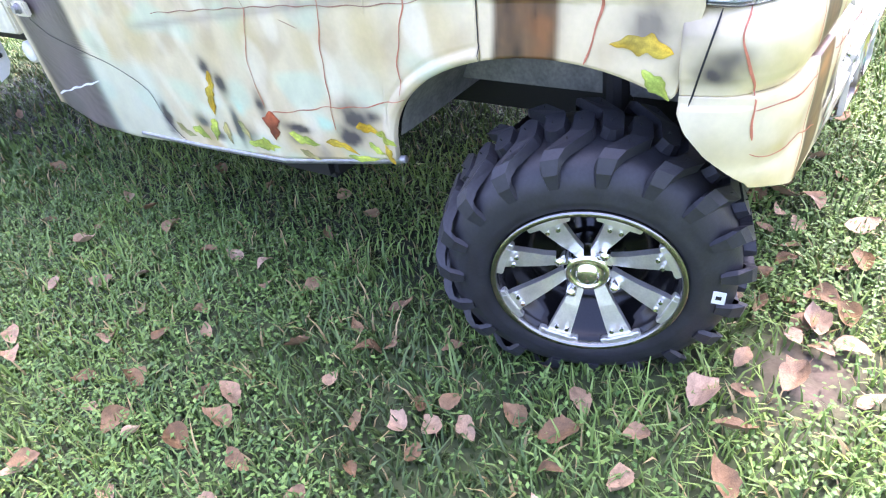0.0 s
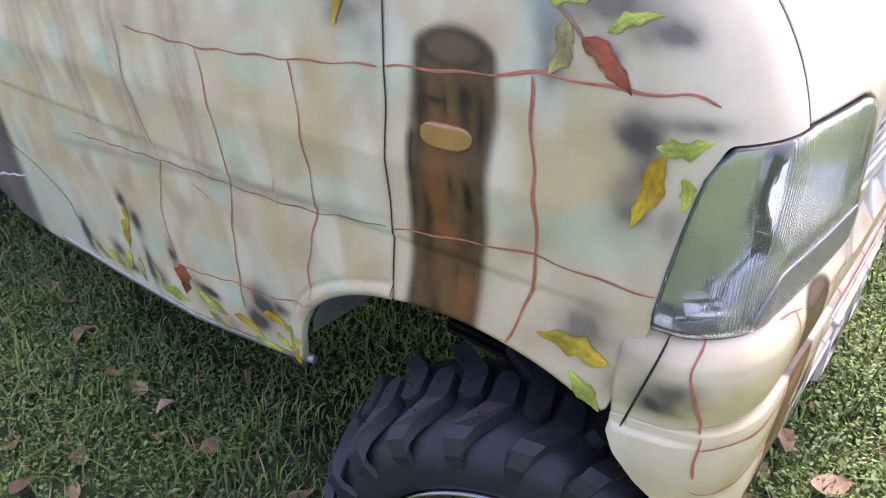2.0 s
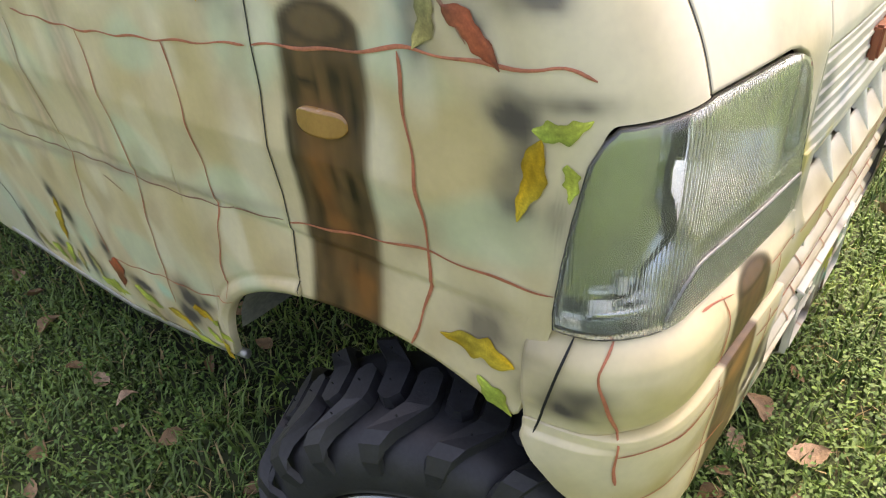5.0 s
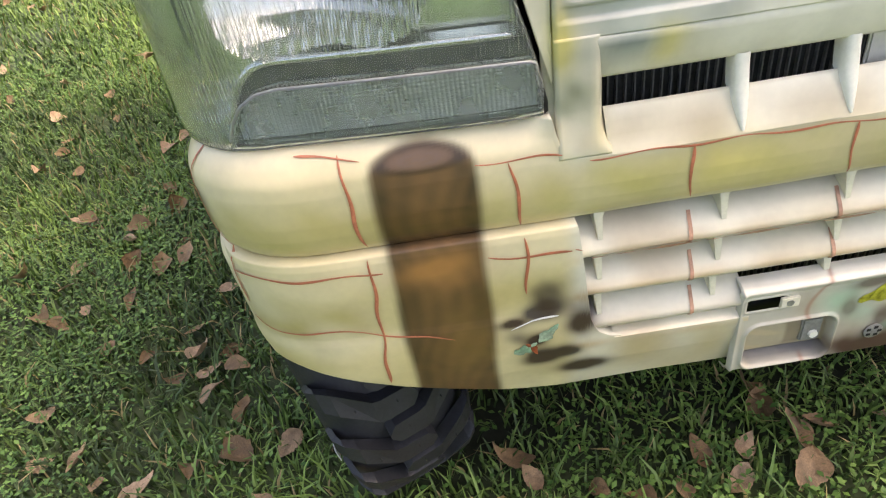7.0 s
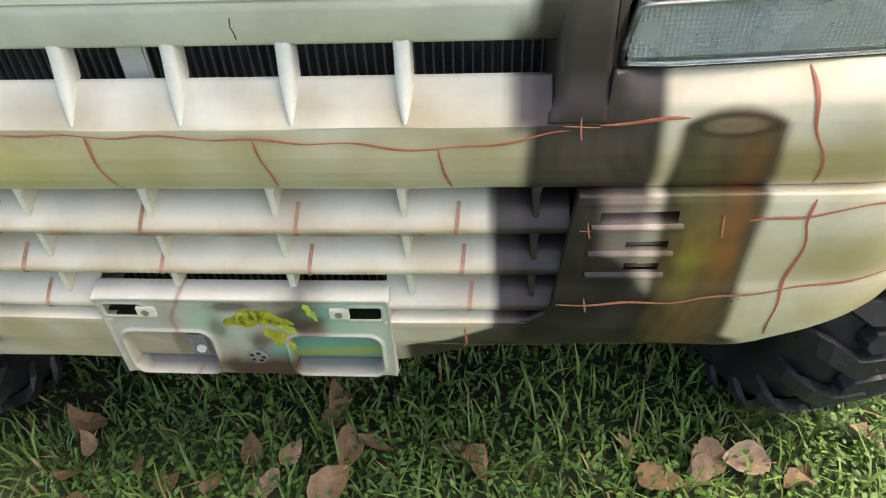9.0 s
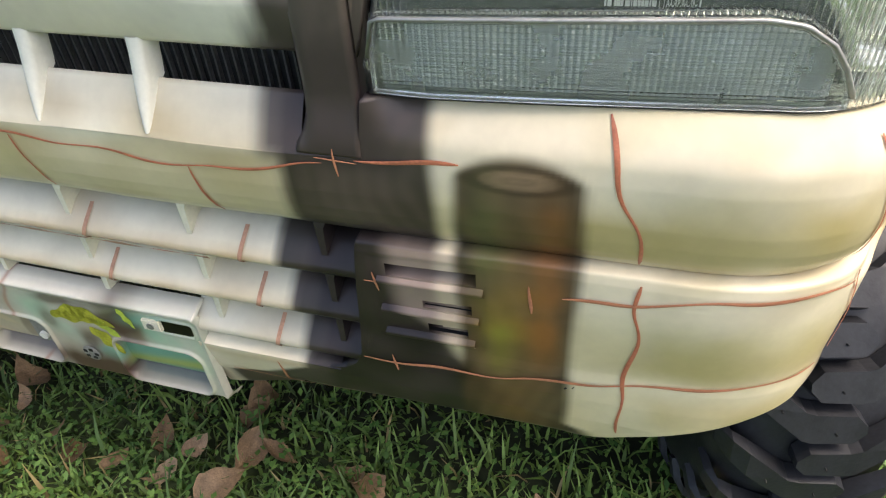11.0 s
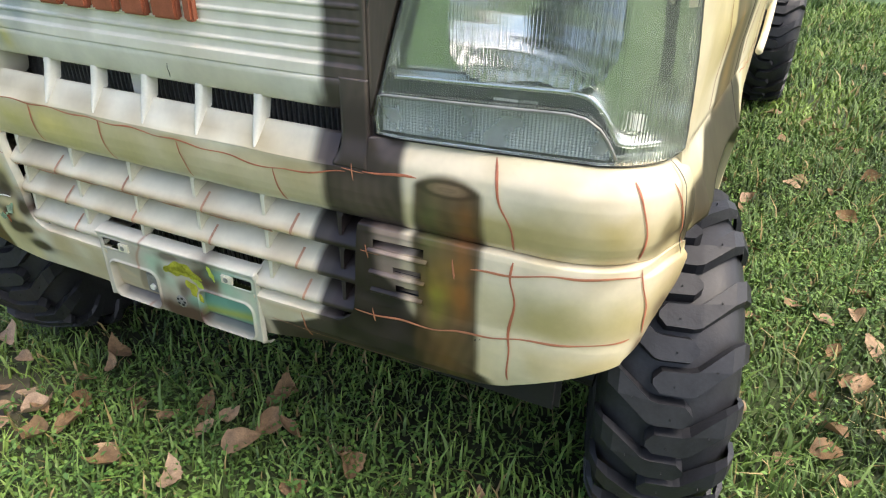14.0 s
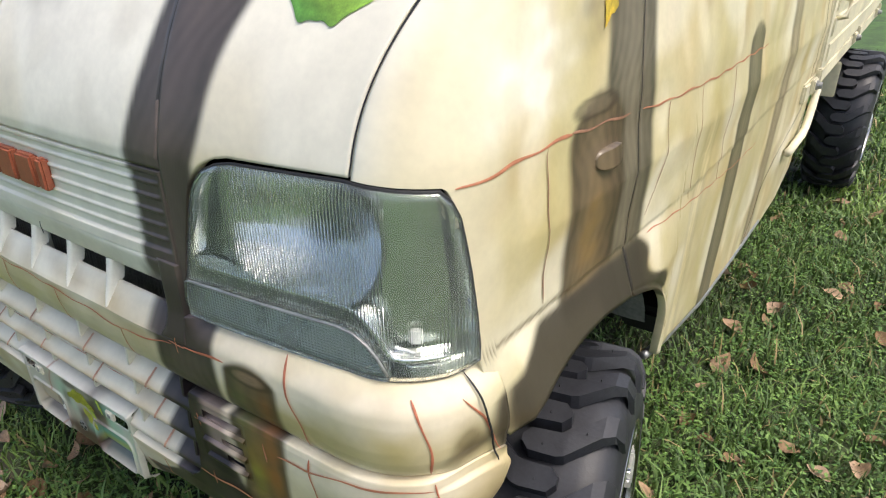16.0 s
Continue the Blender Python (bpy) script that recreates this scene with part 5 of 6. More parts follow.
for pts, w in (([(0.495, 0.535), (0.545, 0.541), (0.591, 0.551), (0.641, 0.556), (0.693, 0.552)], 0.006), ([(0.329, 0.427), (0.385, 0.430), (0.444, 0.431), (0.541, 0.446), (0.603, 0.456), (0.66, 0.459), (0.695, 0.464)], 0.006),
               ([(0.322, 0.633), (0.352, 0.634)], 0.004), ([(0.337, 0.642), (0.3375, 0.622)], 0.006), ([(0.352, 0.537), (0.353, 0.517)], 0.006), ([(0.357, 0.439), (0.358, 0.418)], 0.006),
               ([(0.472, 0.545), (0.472, 0.515)], 0.007), ([(0.236, 0.392), (0.235, 0.335)], 0.006), ([(0.345, 0.527), (0.372, 0.526)], 0.004)):
    brush_line(pts, w, ORANGE)
brush_line([(0.175, 0.362), (0.233, 0.354), (0.302, 0.346), (0.375, 0.338), (0.438, 0.330)], 0.004, TICK)
brush_line([(0.705, 0.878), (0.746, 0.883), (0.849, 0.887), (0.891, 0.886)], 0.008, ORANGE)
brush_line([(0.891, 0.886), (1.002, 0.88), (1.04, 0.878)], 0.006, WIRE)
brush_line([(1.08, 0.874), (1.184, 0.867), (1.351, 0.864), (1.55, 0.862), (1.75, 0.86)], 0.006, ORANGE)
brush_line([(0.844, 0.885), (0.847, 0.798), (0.850, 0.70)], 0.004, WIRE)
brush_line([(1.174, 0.865), (1.171, 0.777), (1.131, 0.712)], 0.004, WIRE)
brush_line([(1.312, 0.863), (1.311, 0.775), (1.326, 0.674)], 0.004, WIRE)
brush_line([(1.149, 0.678), (1.291, 0.666), (1.664, 0.635), (1.85, 0.63)], 0.0045, ORANGE)
brush_line([(1.50, 0.86), (1.49, 0.74), (1.51, 0.65)], 0.004, WIRE)
leaf_mark((-1.150, 1.012), (-1.149, 0.935), 0.013, YELLOW, 2)
leaf_mark((-0.822, 0.958), (-0.778, 0.915), 0.014, REDLEAF, 2)
leaf_mark((-0.852, 0.985), (-0.770, 1.004), 0.012, GREEN)
leaf_mark((-0.836, 0.973), (-0.862, 0.922), 0.012, KHAKI, 2)
leaf_mark((-0.757, 0.874), (-0.708, 0.886), 0.010, GREEN)
leaf_mark((-0.750, 0.868), (-0.770, 0.790), 0.0125, YELLOW, 2)
leaf_mark((-0.729, 0.850), (-0.726, 0.816), 0.007, GREEN)
leaf_mark((-0.772, 0.622), (-0.860, 0.632), 0.016, YELLOW, 3.5)
leaf_mark((-0.795, 0.965), (-0.736, 0.983), 0.006, GREEN)
leaf_mark((-0.812, 0.600), (-0.775, 0.556), 0.013, GREEN, 2)
for a_, b_, w_, m_ in (((-1.813, 0.512), (-1.830, 0.455), 0.012, YELLOW), ((-1.828, 0.475), (-1.853, 0.396), 0.017, YELLOW), ((-1.975, 0.345), (-1.912, 0.320), 0.016, GREEN), ((-1.862, 0.385), (-1.888, 0.322), 0.018, GREEN),
                       ((-1.824, 0.384), (-1.825, 0.322), 0.013, KHAKI), ((-1.77, 0.395), (-1.744, 0.345), 0.012, KHAKI), ((-1.637, 0.436), (-1.652, 0.362), 0.028, REDLEAF), ((-1.76, 0.338), (-1.645, 0.344), 0.014, GREEN),
                       ((-1.60, 0.388), (-1.508, 0.374), 0.014, GREEN), ((-1.386, 0.434), (-1.322, 0.428), 0.012, YELLOW), ((-1.335, 0.432), (-1.288, 0.408), 0.012, GREEN), ((-1.312, 0.41), (-1.299, 0.368), 0.010, YELLOW),
                       ((-1.488, 0.385), (-1.395, 0.370), 0.010, YELLOW), ((-2.04, 0.352), (-1.97, 0.322), 0.012, KHAKI), ((-1.43, 0.362), (-1.34, 0.372), 0.008, GREEN), ((-1.58, 0.352), (-1.52, 0.335), 0.009, KHAKI), ((-1.70, 0.362), (-1.672, 0.33), 0.012, GREEN), ((-1.36, 0.405), (-1.325, 0.382), 0.009, GREEN)):
    leaf_mark(a_, b_, w_, m_, 2.5)
brush_line([(-2.63, 0.364), (-2.48, 0.40), (-2.345, 0.431)], 0.012, STICKER)
leaf_mark((-0.412, 0.398), (-0.386, 0.412), 0.008, MINTLEAF)
leaf_mark((-0.384, 0.412), (-0.362, 0.436), 0.008, MINTLEAF, 2)
leaf_mark((-0.398, 0.412), (-0.386, 0.392), 0.005, REDLEAF, 2)
brush_line([(-0.411, 0.438), (-0.389, 0.446), (-0.362, 0.446)], 0.005, STICKER)
def holder_leaf(a, b, w, mat, seed):
    """A painted leaf on the flat number plate holder."""
    a, b = np.array(a), np.array(b)
    e = (b - a) / np.hypot(*(b - a))
    nrm = np.array((-e[1], e[0]))
    u = np.linspace(0, 1, 22)
    up = w * np.sin(u**0.8 * math.pi) ** 0.7 * (0.85 + 0.2 * np.sin(u * 13 + seed))
    dn = w * np.sin(u**0.8 * math.pi) ** 0.7 * (0.8 + 0.25 * np.sin(u * 15 + seed * 2))
    rows = [a + np.outer(u * np.hypot(*(b - a)), e) + np.outer(k, nrm) for k in (up, 0 * u, -dn)]
    v = np.concatenate([BUMPER(q[:, 0], q[:, 1], -0.0002 + 0.0 * q[:, 0]) for q in rows])
    n = len(u)
    return add_mesh("painted_leaf", v, [(i + k * n, i + 1 + k * n, i + 1 + (k + 1) * n, i + (k + 1) * n) for i in range(n - 1) for k in (0, 1)], mat, truck)


LIME = material("olive_lime_paint", (0.36, 0.36, 0.035), 0.45, spread=0.35, scale=45)
for a_, b_, w_, m_, k_ in (((-0.028, 0.392), (0.026, 0.414), 0.010, LIME, 1), ((-0.004, 0.413), (0.052, 0.393), 0.011, LIME, 2), ((-0.026, 0.396), (0.034, 0.398), 0.009, LIME, 4),
                           ((0.017, 0.386), (0.048, 0.352), 0.011, LIME, 3), ((0.030, 0.400), (0.054, 0.376), 0.007, GREEN, 5), ((0.066, 0.424), (0.078, 0.398), 0.005, GREEN, 6)):
    holder_leaf(a_, b_, w_, m_, k_)
leaf_mark((0.985, 1.03), (0.955, 0.985), 0.018, YELLOW, 2)
leaf_mark((0.50, 1.035), (0.60, 1.03), 0.018, BRIGHTLEAF, 3)


# black strips laid over the panel gaps to stand for their dark insides
for sg in (1, -1):
    zz = np.linspace(0.888, TOP, 24)
    brush_line([(sg * float(hood_edge(z)), z) for z in zz], 0.0042, BLACK, "panel_seam", 0.0002, waver=0.0)
    brush_line([(sg * S_SEAM, z) for z in np.linspace(float(arch(0.424, sg > 0)) + 0.004, 1.12, 20)], 0.0042, BLACK, "panel_seam", 0.0002, waver=0.0)
    brush_line([(sg * float(np.interp(y, CAB.p[60:, 1], CAB.s[60:])), z) for y, z in ((0.096, 0.678), (0.105, 0.64), (0.116, 0.595), (0.127, 0.552))], 0.006, BLACK, "panel_seam", 0.004, waver=0.0)
    brush_line([(float(door_skew(np.array(sg * DOOR_END), z)), z) for z in np.linspace(0.30, 1.12, 60)], 0.006, BLACK, "panel_seam", 0.0006, waver=0.0)


# painted ticks over the grille slats
def slat_tick(x, lip_z, mat=TICK):
    prof = [(-0.022, 0.022), (-0.009, 0.011), (-0.003, 0.005), (-0.001, 0.0), (-0.004, -0.005), (-0.012, -0.008)]
    v = []
    for d, z in prof:
        for w in (-0.002, 0.002):
            v.append(BUMPER(x + w + 0.12 * z, lip_z + z, d + 0.0015))
    add_mesh("painted_tick", v, [(2 * i, 2 * i + 1, 2 * i + 3, 2 * i + 2) for i in range(len(prof) - 1)], mat, grille)


for lip_z in (0.520, 0.468, 0.418):
    for x in (-0.222, -0.072, 0.082, 0.236) if lip_z > 0.42 else (-0.222, 0.236):
        slat_tick(x + 0.006 * math.sin(lip_z * 100 + x * 40), lip_z)
v = []
for s in np.linspace(-0.325, 0.20, 80):
    w = 0.0022 * (0.6 + 0.4 * math.sin(s * 70))
    v += [BUMPER(s, 0.5165 + w, 0.0008), BUMPER(s, 0.5165 - w, -0.0012)]
add_mesh("painted_wire", v, [(2 * i, 2 * i + 1, 2 * i + 3, 2 * i + 2) for i in range(79)], TICK, grille)


# ---- wheels ----
def tyre_mesh(radius, width, bead):
    """A tyre about the z axis, outer face at z = 0, with staggered bent lugs."""
    bm = bmesh.new()
    R, w = radius - 0.022, width
    lathe(bm, [(bead - 0.004, -w + 0.02), (bead + 0.006, -w + 0.004), (bead + 0.04, -w - 0.006), (R - 0.03, -w), (R - 0.008, -w + 0.016), (R, -w + 0.045),
               (R, -0.045), (R - 0.008, -0.016), (R - 0.030, 0.0), (bead + 0.040, 0.007), (bead + 0.030, 0.0065), (bead + 0.026, 0.0085), (bead + 0.008, 0.004), (bead + 0.002, -0.002), (bead - 0.004, -0.014)], 96)
    return bm


def lug_mesh(radius, width, half, bend):
    """One bent tread lug of the half of the tread that faces out (1) or in (-1)."""
    bm = bmesh.new()
    R, w = radius - 0.022, width
    path = [(-0.032, 0.0, 0.0), (-0.020, 0.0, 0.0), (0.022, 0.0, 0.0), (0.034, 0.003, 0.0), (0.082, 0.040, -0.003), (0.099, 0.050, -0.012), (0.107, 0.053, -0.034), (0.109, 0.054, -0.060)]
    half_w = [0.004, 0.0155, 0.0165, 0.0165, 0.0165, 0.015, 0.013, 0.010]
    path = [(u, v * bend, dr) for u, v, dr in path]
    rows = []
    for (u, v, dr), hw in zip(path, half_w):
        z = -w / 2 + half * u * (w / 0.21)
        top, low = radius + dr, min(R + 0.002, radius + dr - 0.012)
        if u > 0.104:
            low = top
        ring = []
        for i, (r_, vv) in enumerate(((low, -hw - 0.004), (top, -hw), (top, hw), (low, hw + 0.004))):
            an = (v + vv) / radius
            zz = z + (half * (0.004 if i in (1, 2) else -0.004) if u > 0.104 else 0)
            ring.append(bm.verts.new((r_ * math.cos(an), r_ * math.sin(an), zz)))
        rows.append(ring)
    for r0, r1 in zip(rows, rows[1:]):
        for j in range(3):
            bm.faces.new((r0[j], r0[j + 1], r1[j + 1], r1[j]))
    bm.faces.new(rows[0])
    bm.faces.new(rows[-1][::-1])
    bmesh.ops.recalc_face_normals(bm, faces=bm.faces)
    me = bpy.data.meshes.new("tread_lug")
    bm.to_mesh(me)
    bm.free()
    me.materials.append(RUBBER)
    return me


def disc(bm, r, z0, z1, m=None, sides=20):
    q = bmesh.ops.create_cone(bm, cap_ends=True, segments=sides, radius1=r, radius2=r * 0.94, depth=z1 - z0)
    bmesh.ops.transform(bm, matrix=(m or Matrix()) @ Matrix.Translation((0, 0, (z0 + z1) / 2)), verts=q["verts"])


def build_wheel(radius=0.278, width=0.182, bead=0.166, bend=1):
    ob = new("wheel")
    part("tyre", tyre_mesh(radius, width, bead), RUBBER, ob, "black tyre with chunky bent lugs", True)
    for half in (1, -1):
        me = lug_mesh(radius, width, half, bend)
        for k in range(19):
            lug = new("tread_lug", me)
            lug.parent = ob
            lug.matrix_basis = Matrix.Rotation((k + (0.5 if half < 0 else 0)) * math.tau / 19, 4, "Z")
    for half in (1, -1):
        for u, w in ((0.0, 0.004), (0.06, 0.022 * bend)):
            bm = bmesh.new()
            box(bm, radius - 0.001, radius + 0.0035, w - 0.0009, w + 0.0009, -width / 2 + half * u * 0.87 - 0.0006, -width / 2 + half * u * 0.87 + 0.0006)
            pip = part("rubber_pip", bm, BLACK, ob)
            for k in range(19):
                more = pip if k == 0 else new("rubber_pip", pip.data)
                more.parent = ob
                more.matrix_basis = Matrix.Rotation((k + (0.5 if half < 0 else 0)) * math.tau / 19, 4, "Z")
    bm = bmesh.new()
    lathe(bm, [(bead - 0.002, 0.004), (bead - 0.010, -0.004), (bead - 0.016, -0.012), (bead - 0.018, -0.030), (bead - 0.026, -0.032), (bead - 0.028, -0.055), (bead - 0.037, -0.057), (bead - 0.041, -0.09), (0.10, -0.10), (0.05, -0.098), (0.001, -0.098)], 64)
    part("rim_barrel", bm, GLOSSBLACK, ob, "gloss black alloy barrel", True)
    bm = bmesh.new()
    lathe(bm, [(bead + 0.003, -0.002), (bead + 0.004, 0.006), (bead + 0.001, 0.009), (bead - 0.005, 0.009), (bead - 0.008, 0.005), (bead - 0.009, -0.004)], 72)
    part("rim_lip", bm, DARKCHROME, ob, "machined alloy lip", True)
    for k in range(8):
        a = (k + 0.5) * math.tau / 8
        bm = bmesh.new()
        prof = [(0.034, 0.010, -0.046), (0.060, 0.0125, -0.034), (0.085, 0.0150, -0.023), (0.110, 0.0180, -0.0145), (0.134, 0.0205, -0.0065), (0.1405, 0.0215, -0.004), (0.150, 0.0225, 0.0015), (0.158, 0.0235, 0.005)]
        top = [[bm.verts.new((r, sgn * hw, z)) for sgn in (-1, 1)] for r, hw, z in prof]
        low = [[bm.verts.new((r, sgn * hw * 0.96, z - 0.014)) for sgn in (-1, 1)] for r, hw, z in prof]
        for i in range(len(prof) - 1):
            bm.faces.new((top[i][0], top[i][1], top[i + 1][1], top[i + 1][0]))
            for j in (0, 1):
                bm.faces.new((top[i][j], top[i + 1][j], low[i + 1][j], low[i][j]))
        bm.faces.new((top[-1][0], top[-1][1], low[-1][1], low[-1][0]))
        rot = Matrix.Rotation(a, 4, "Z")
        bmesh.ops.transform(bm, matrix=rot, verts=bm.verts)
        spoke = part("spoke", bm, MACHINED, ob, "machined alloy spoke")
        bm = bmesh.new()
        for side in (-1, 1):
            box(bm, 0.143, 0.158, side * 0.031 - 0.007, side * 0.031 + 0.007, -0.010, 0.003, 0.002)
        box(bm, 0.1445, 0.1565, -0.028, 0.028, -0.006, 0.0045, 0.0015)
        bmesh.ops.transform(bm, matrix=rot, verts=bm.verts)
        part("spoke_clamp", bm, MACHINED, ob)
        for y in (-0.0095, 0.0095):
            bm = bmesh.new()
            disc(bm, 0.0042, -0.0045, 0.0015, rot @ Matrix.Translation((0.131, y, 0)), 10)
            part("rivet", bm, CHROME, ob)
    bm = bmesh.new()
    lathe(bm, [(0.044, -0.09), (0.043, -0.034), (0.039, -0.024), (0.031, -0.022), (0.030, -0.026), (0.021, -0.026), (0.020, -0.018), (0.015, -0.015), (0.001, -0.0145)], 36)
    part("hub_cap", bm, CHROME, ob, "bright chrome hub cap", True)
    for k in range(4):
        a = (k + 0.5) * math.tau / 4 + 0.2
        bm = bmesh.new()
        lathe(bm, [(0.0105, -0.04), (0.0105, -0.002), (0.008, 0.004), (0.001, 0.006)], 10)
        bmesh.ops.transform(bm, matrix=Matrix.Translation((0.056 * math.cos(a), 0.056 * math.sin(a), -0.022)), verts=bm.verts)
        part("lug_nut", bm, CHROME, ob, smooth=True)
    return ob


def wheel_pose(x, y, z, yaw, camber, side, spin=0.0):
    return (Matrix.Translation((x, y, z)) @ Matrix.Rotation(radians(yaw), 4, "Z") @ Matrix.Rotation(radians(camber) * side, 4, "Y")
            @ Matrix.Rotation(radians(90 * side), 4, "Y") @ Matrix.Rotation(radians(spin), 4, "Z"))


front_right = build_wheel()
front_right.parent = truck
front_right.matrix_basis = wheel_pose(-0.734, 0.252, 0.210, 21.8, 7.0, -1, 0)
front_left = build_wheel(bend=-1)
front_left.parent = truck
front_left.matrix_basis = wheel_pose(0.784, 0.364, 0.243, 12.2, -1.7, 1, 17)
copy_thing(front_right, wheel_pose(-0.93, 3.40, 0.26, 0, 0, -1, 31) @ Matrix.Scale(1.07, 4))
copy_thing(front_left, wheel_pose(0.875, 3.02, 0.268, 0, 0, 1, 9) @ Matrix.Scale(1.08, 4))
bm = bmesh.new()
box(bm, -0.0145, 0.0145, -0.0105, 0.0105, 0.0, 0.0012, 0.0004)
tag = part("tyre_sticker", bm, STICKER, truck, "small white paper sticker")
tag.matrix_basis = front_right.matrix_basis @ Matrix.Rotation(radians(176), 4, "Z") @ Matrix.Translation((0, 0.217, 0.0075)) @ Matrix.Rotation(radians(8), 4, "X")
bm = bmesh.new()
box(bm, -0.004, 0.004, -0.005, 0.004, 0.0012, 0.0018)
mark = part("print_block", bm, BLACK, tag)


# ---- under the cab, cargo bed, upper cab ----
DUSTY = material("dusty_undercoat", (0.20, 0.205, 0.175), 0.85, spread=0.3, scale=18, bump=0.3)
BEDPAINT = material("cream_bed_paint", (0.66, 0.61, 0.44), 0.45, spread=0.16, scale=6, bump=0.05)
for sg in (1, -1):
    yy = np.linspace(0.085, 0.648, 56)
    v, n = [], 5
    for y in yy:
        for f, drop in ((0.688, 0.002), (0.66, 0.004), (0.60, 0.004), (0.50, 0.002), (0.40, 0.0)):
            v.append((sg * (f + 0.03 * (y - 0.2) * (f > 0.6)), y, float(arch(y, sg > 0)) + 0.008 - drop))
    faces = [(i * n + j, (i + 1) * n + j, (i + 1) * n + j + 1, i * n + j + 1) for i in range(len(yy) - 1) for j in range(n - 1)]
    add_mesh("wheel_arch_liner", v, faces, DUSTY, truck, "dusty grey undercoated wheel arch")
    bm = bmesh.new()
    box(bm, sg * 0.49 - 0.006, sg * 0.49 + 0.006, 0.07, 0.66, 0.455, 0.615, 0.004)
    part("wheelhouse_wall", bm, DUSTY, truck, "dusty inner wheelhouse panel")
    bm = bmesh.new()
    tube(bm, [(sg * 0.30, 0.26, 0.24), (sg * 0.62, 0.25, 0.215)], 0.022, 12)
    part("axle_shaft", bm, BLACK, truck)
    bm = bmesh.new()
    tube(bm, [(sg * 0.52, 0.29, 0.23), (sg * 0.46, 0.31, 0.66)], 0.028, 12)
    part("suspension_strut", bm, BLACK, truck)
bm = bmesh.new()
box(bm, -0.64, 0.64, 0.70, 1.96, 0.38, 1.08, 0.02)
box(bm, -0.62, 0.62, 0.12, 0.72, 0.64, 1.08, 0.02)
box(bm, -0.30, 0.30, 0.10, 0.72, 0.42, 0.66, 0.02)
part("inner_shell", bm, BLACK, truck, "black inside of the cab and engine bay")
# unseen floor panel, added to keep light out from under the truck
bm = bmesh.new()
box(bm, -0.42, 0.42, 0.075, 0.60, 0.275, 0.305, 0.01)
part("light_block_floor", bm, BLACK, truck, "black floor panel added to block light under the cab")
# unseen upright panel, added to stop light coming from behind the bumper
bm = bmesh.new()
box(bm, -0.60, 0.60, 0.070, 0.090, 0.27, 0.42, 0.008)
part("light_block_front", bm, BLACK, truck, "black panel added behind the bumper to block light")
bm = bmesh.new()
for x in (-0.34, 0.34):
    box(bm, x - 0.04, x + 0.04, 0.2, 3.94, 0.34, 0.46, 0.01)
part("chassis_rail", bm, BLACK, truck)

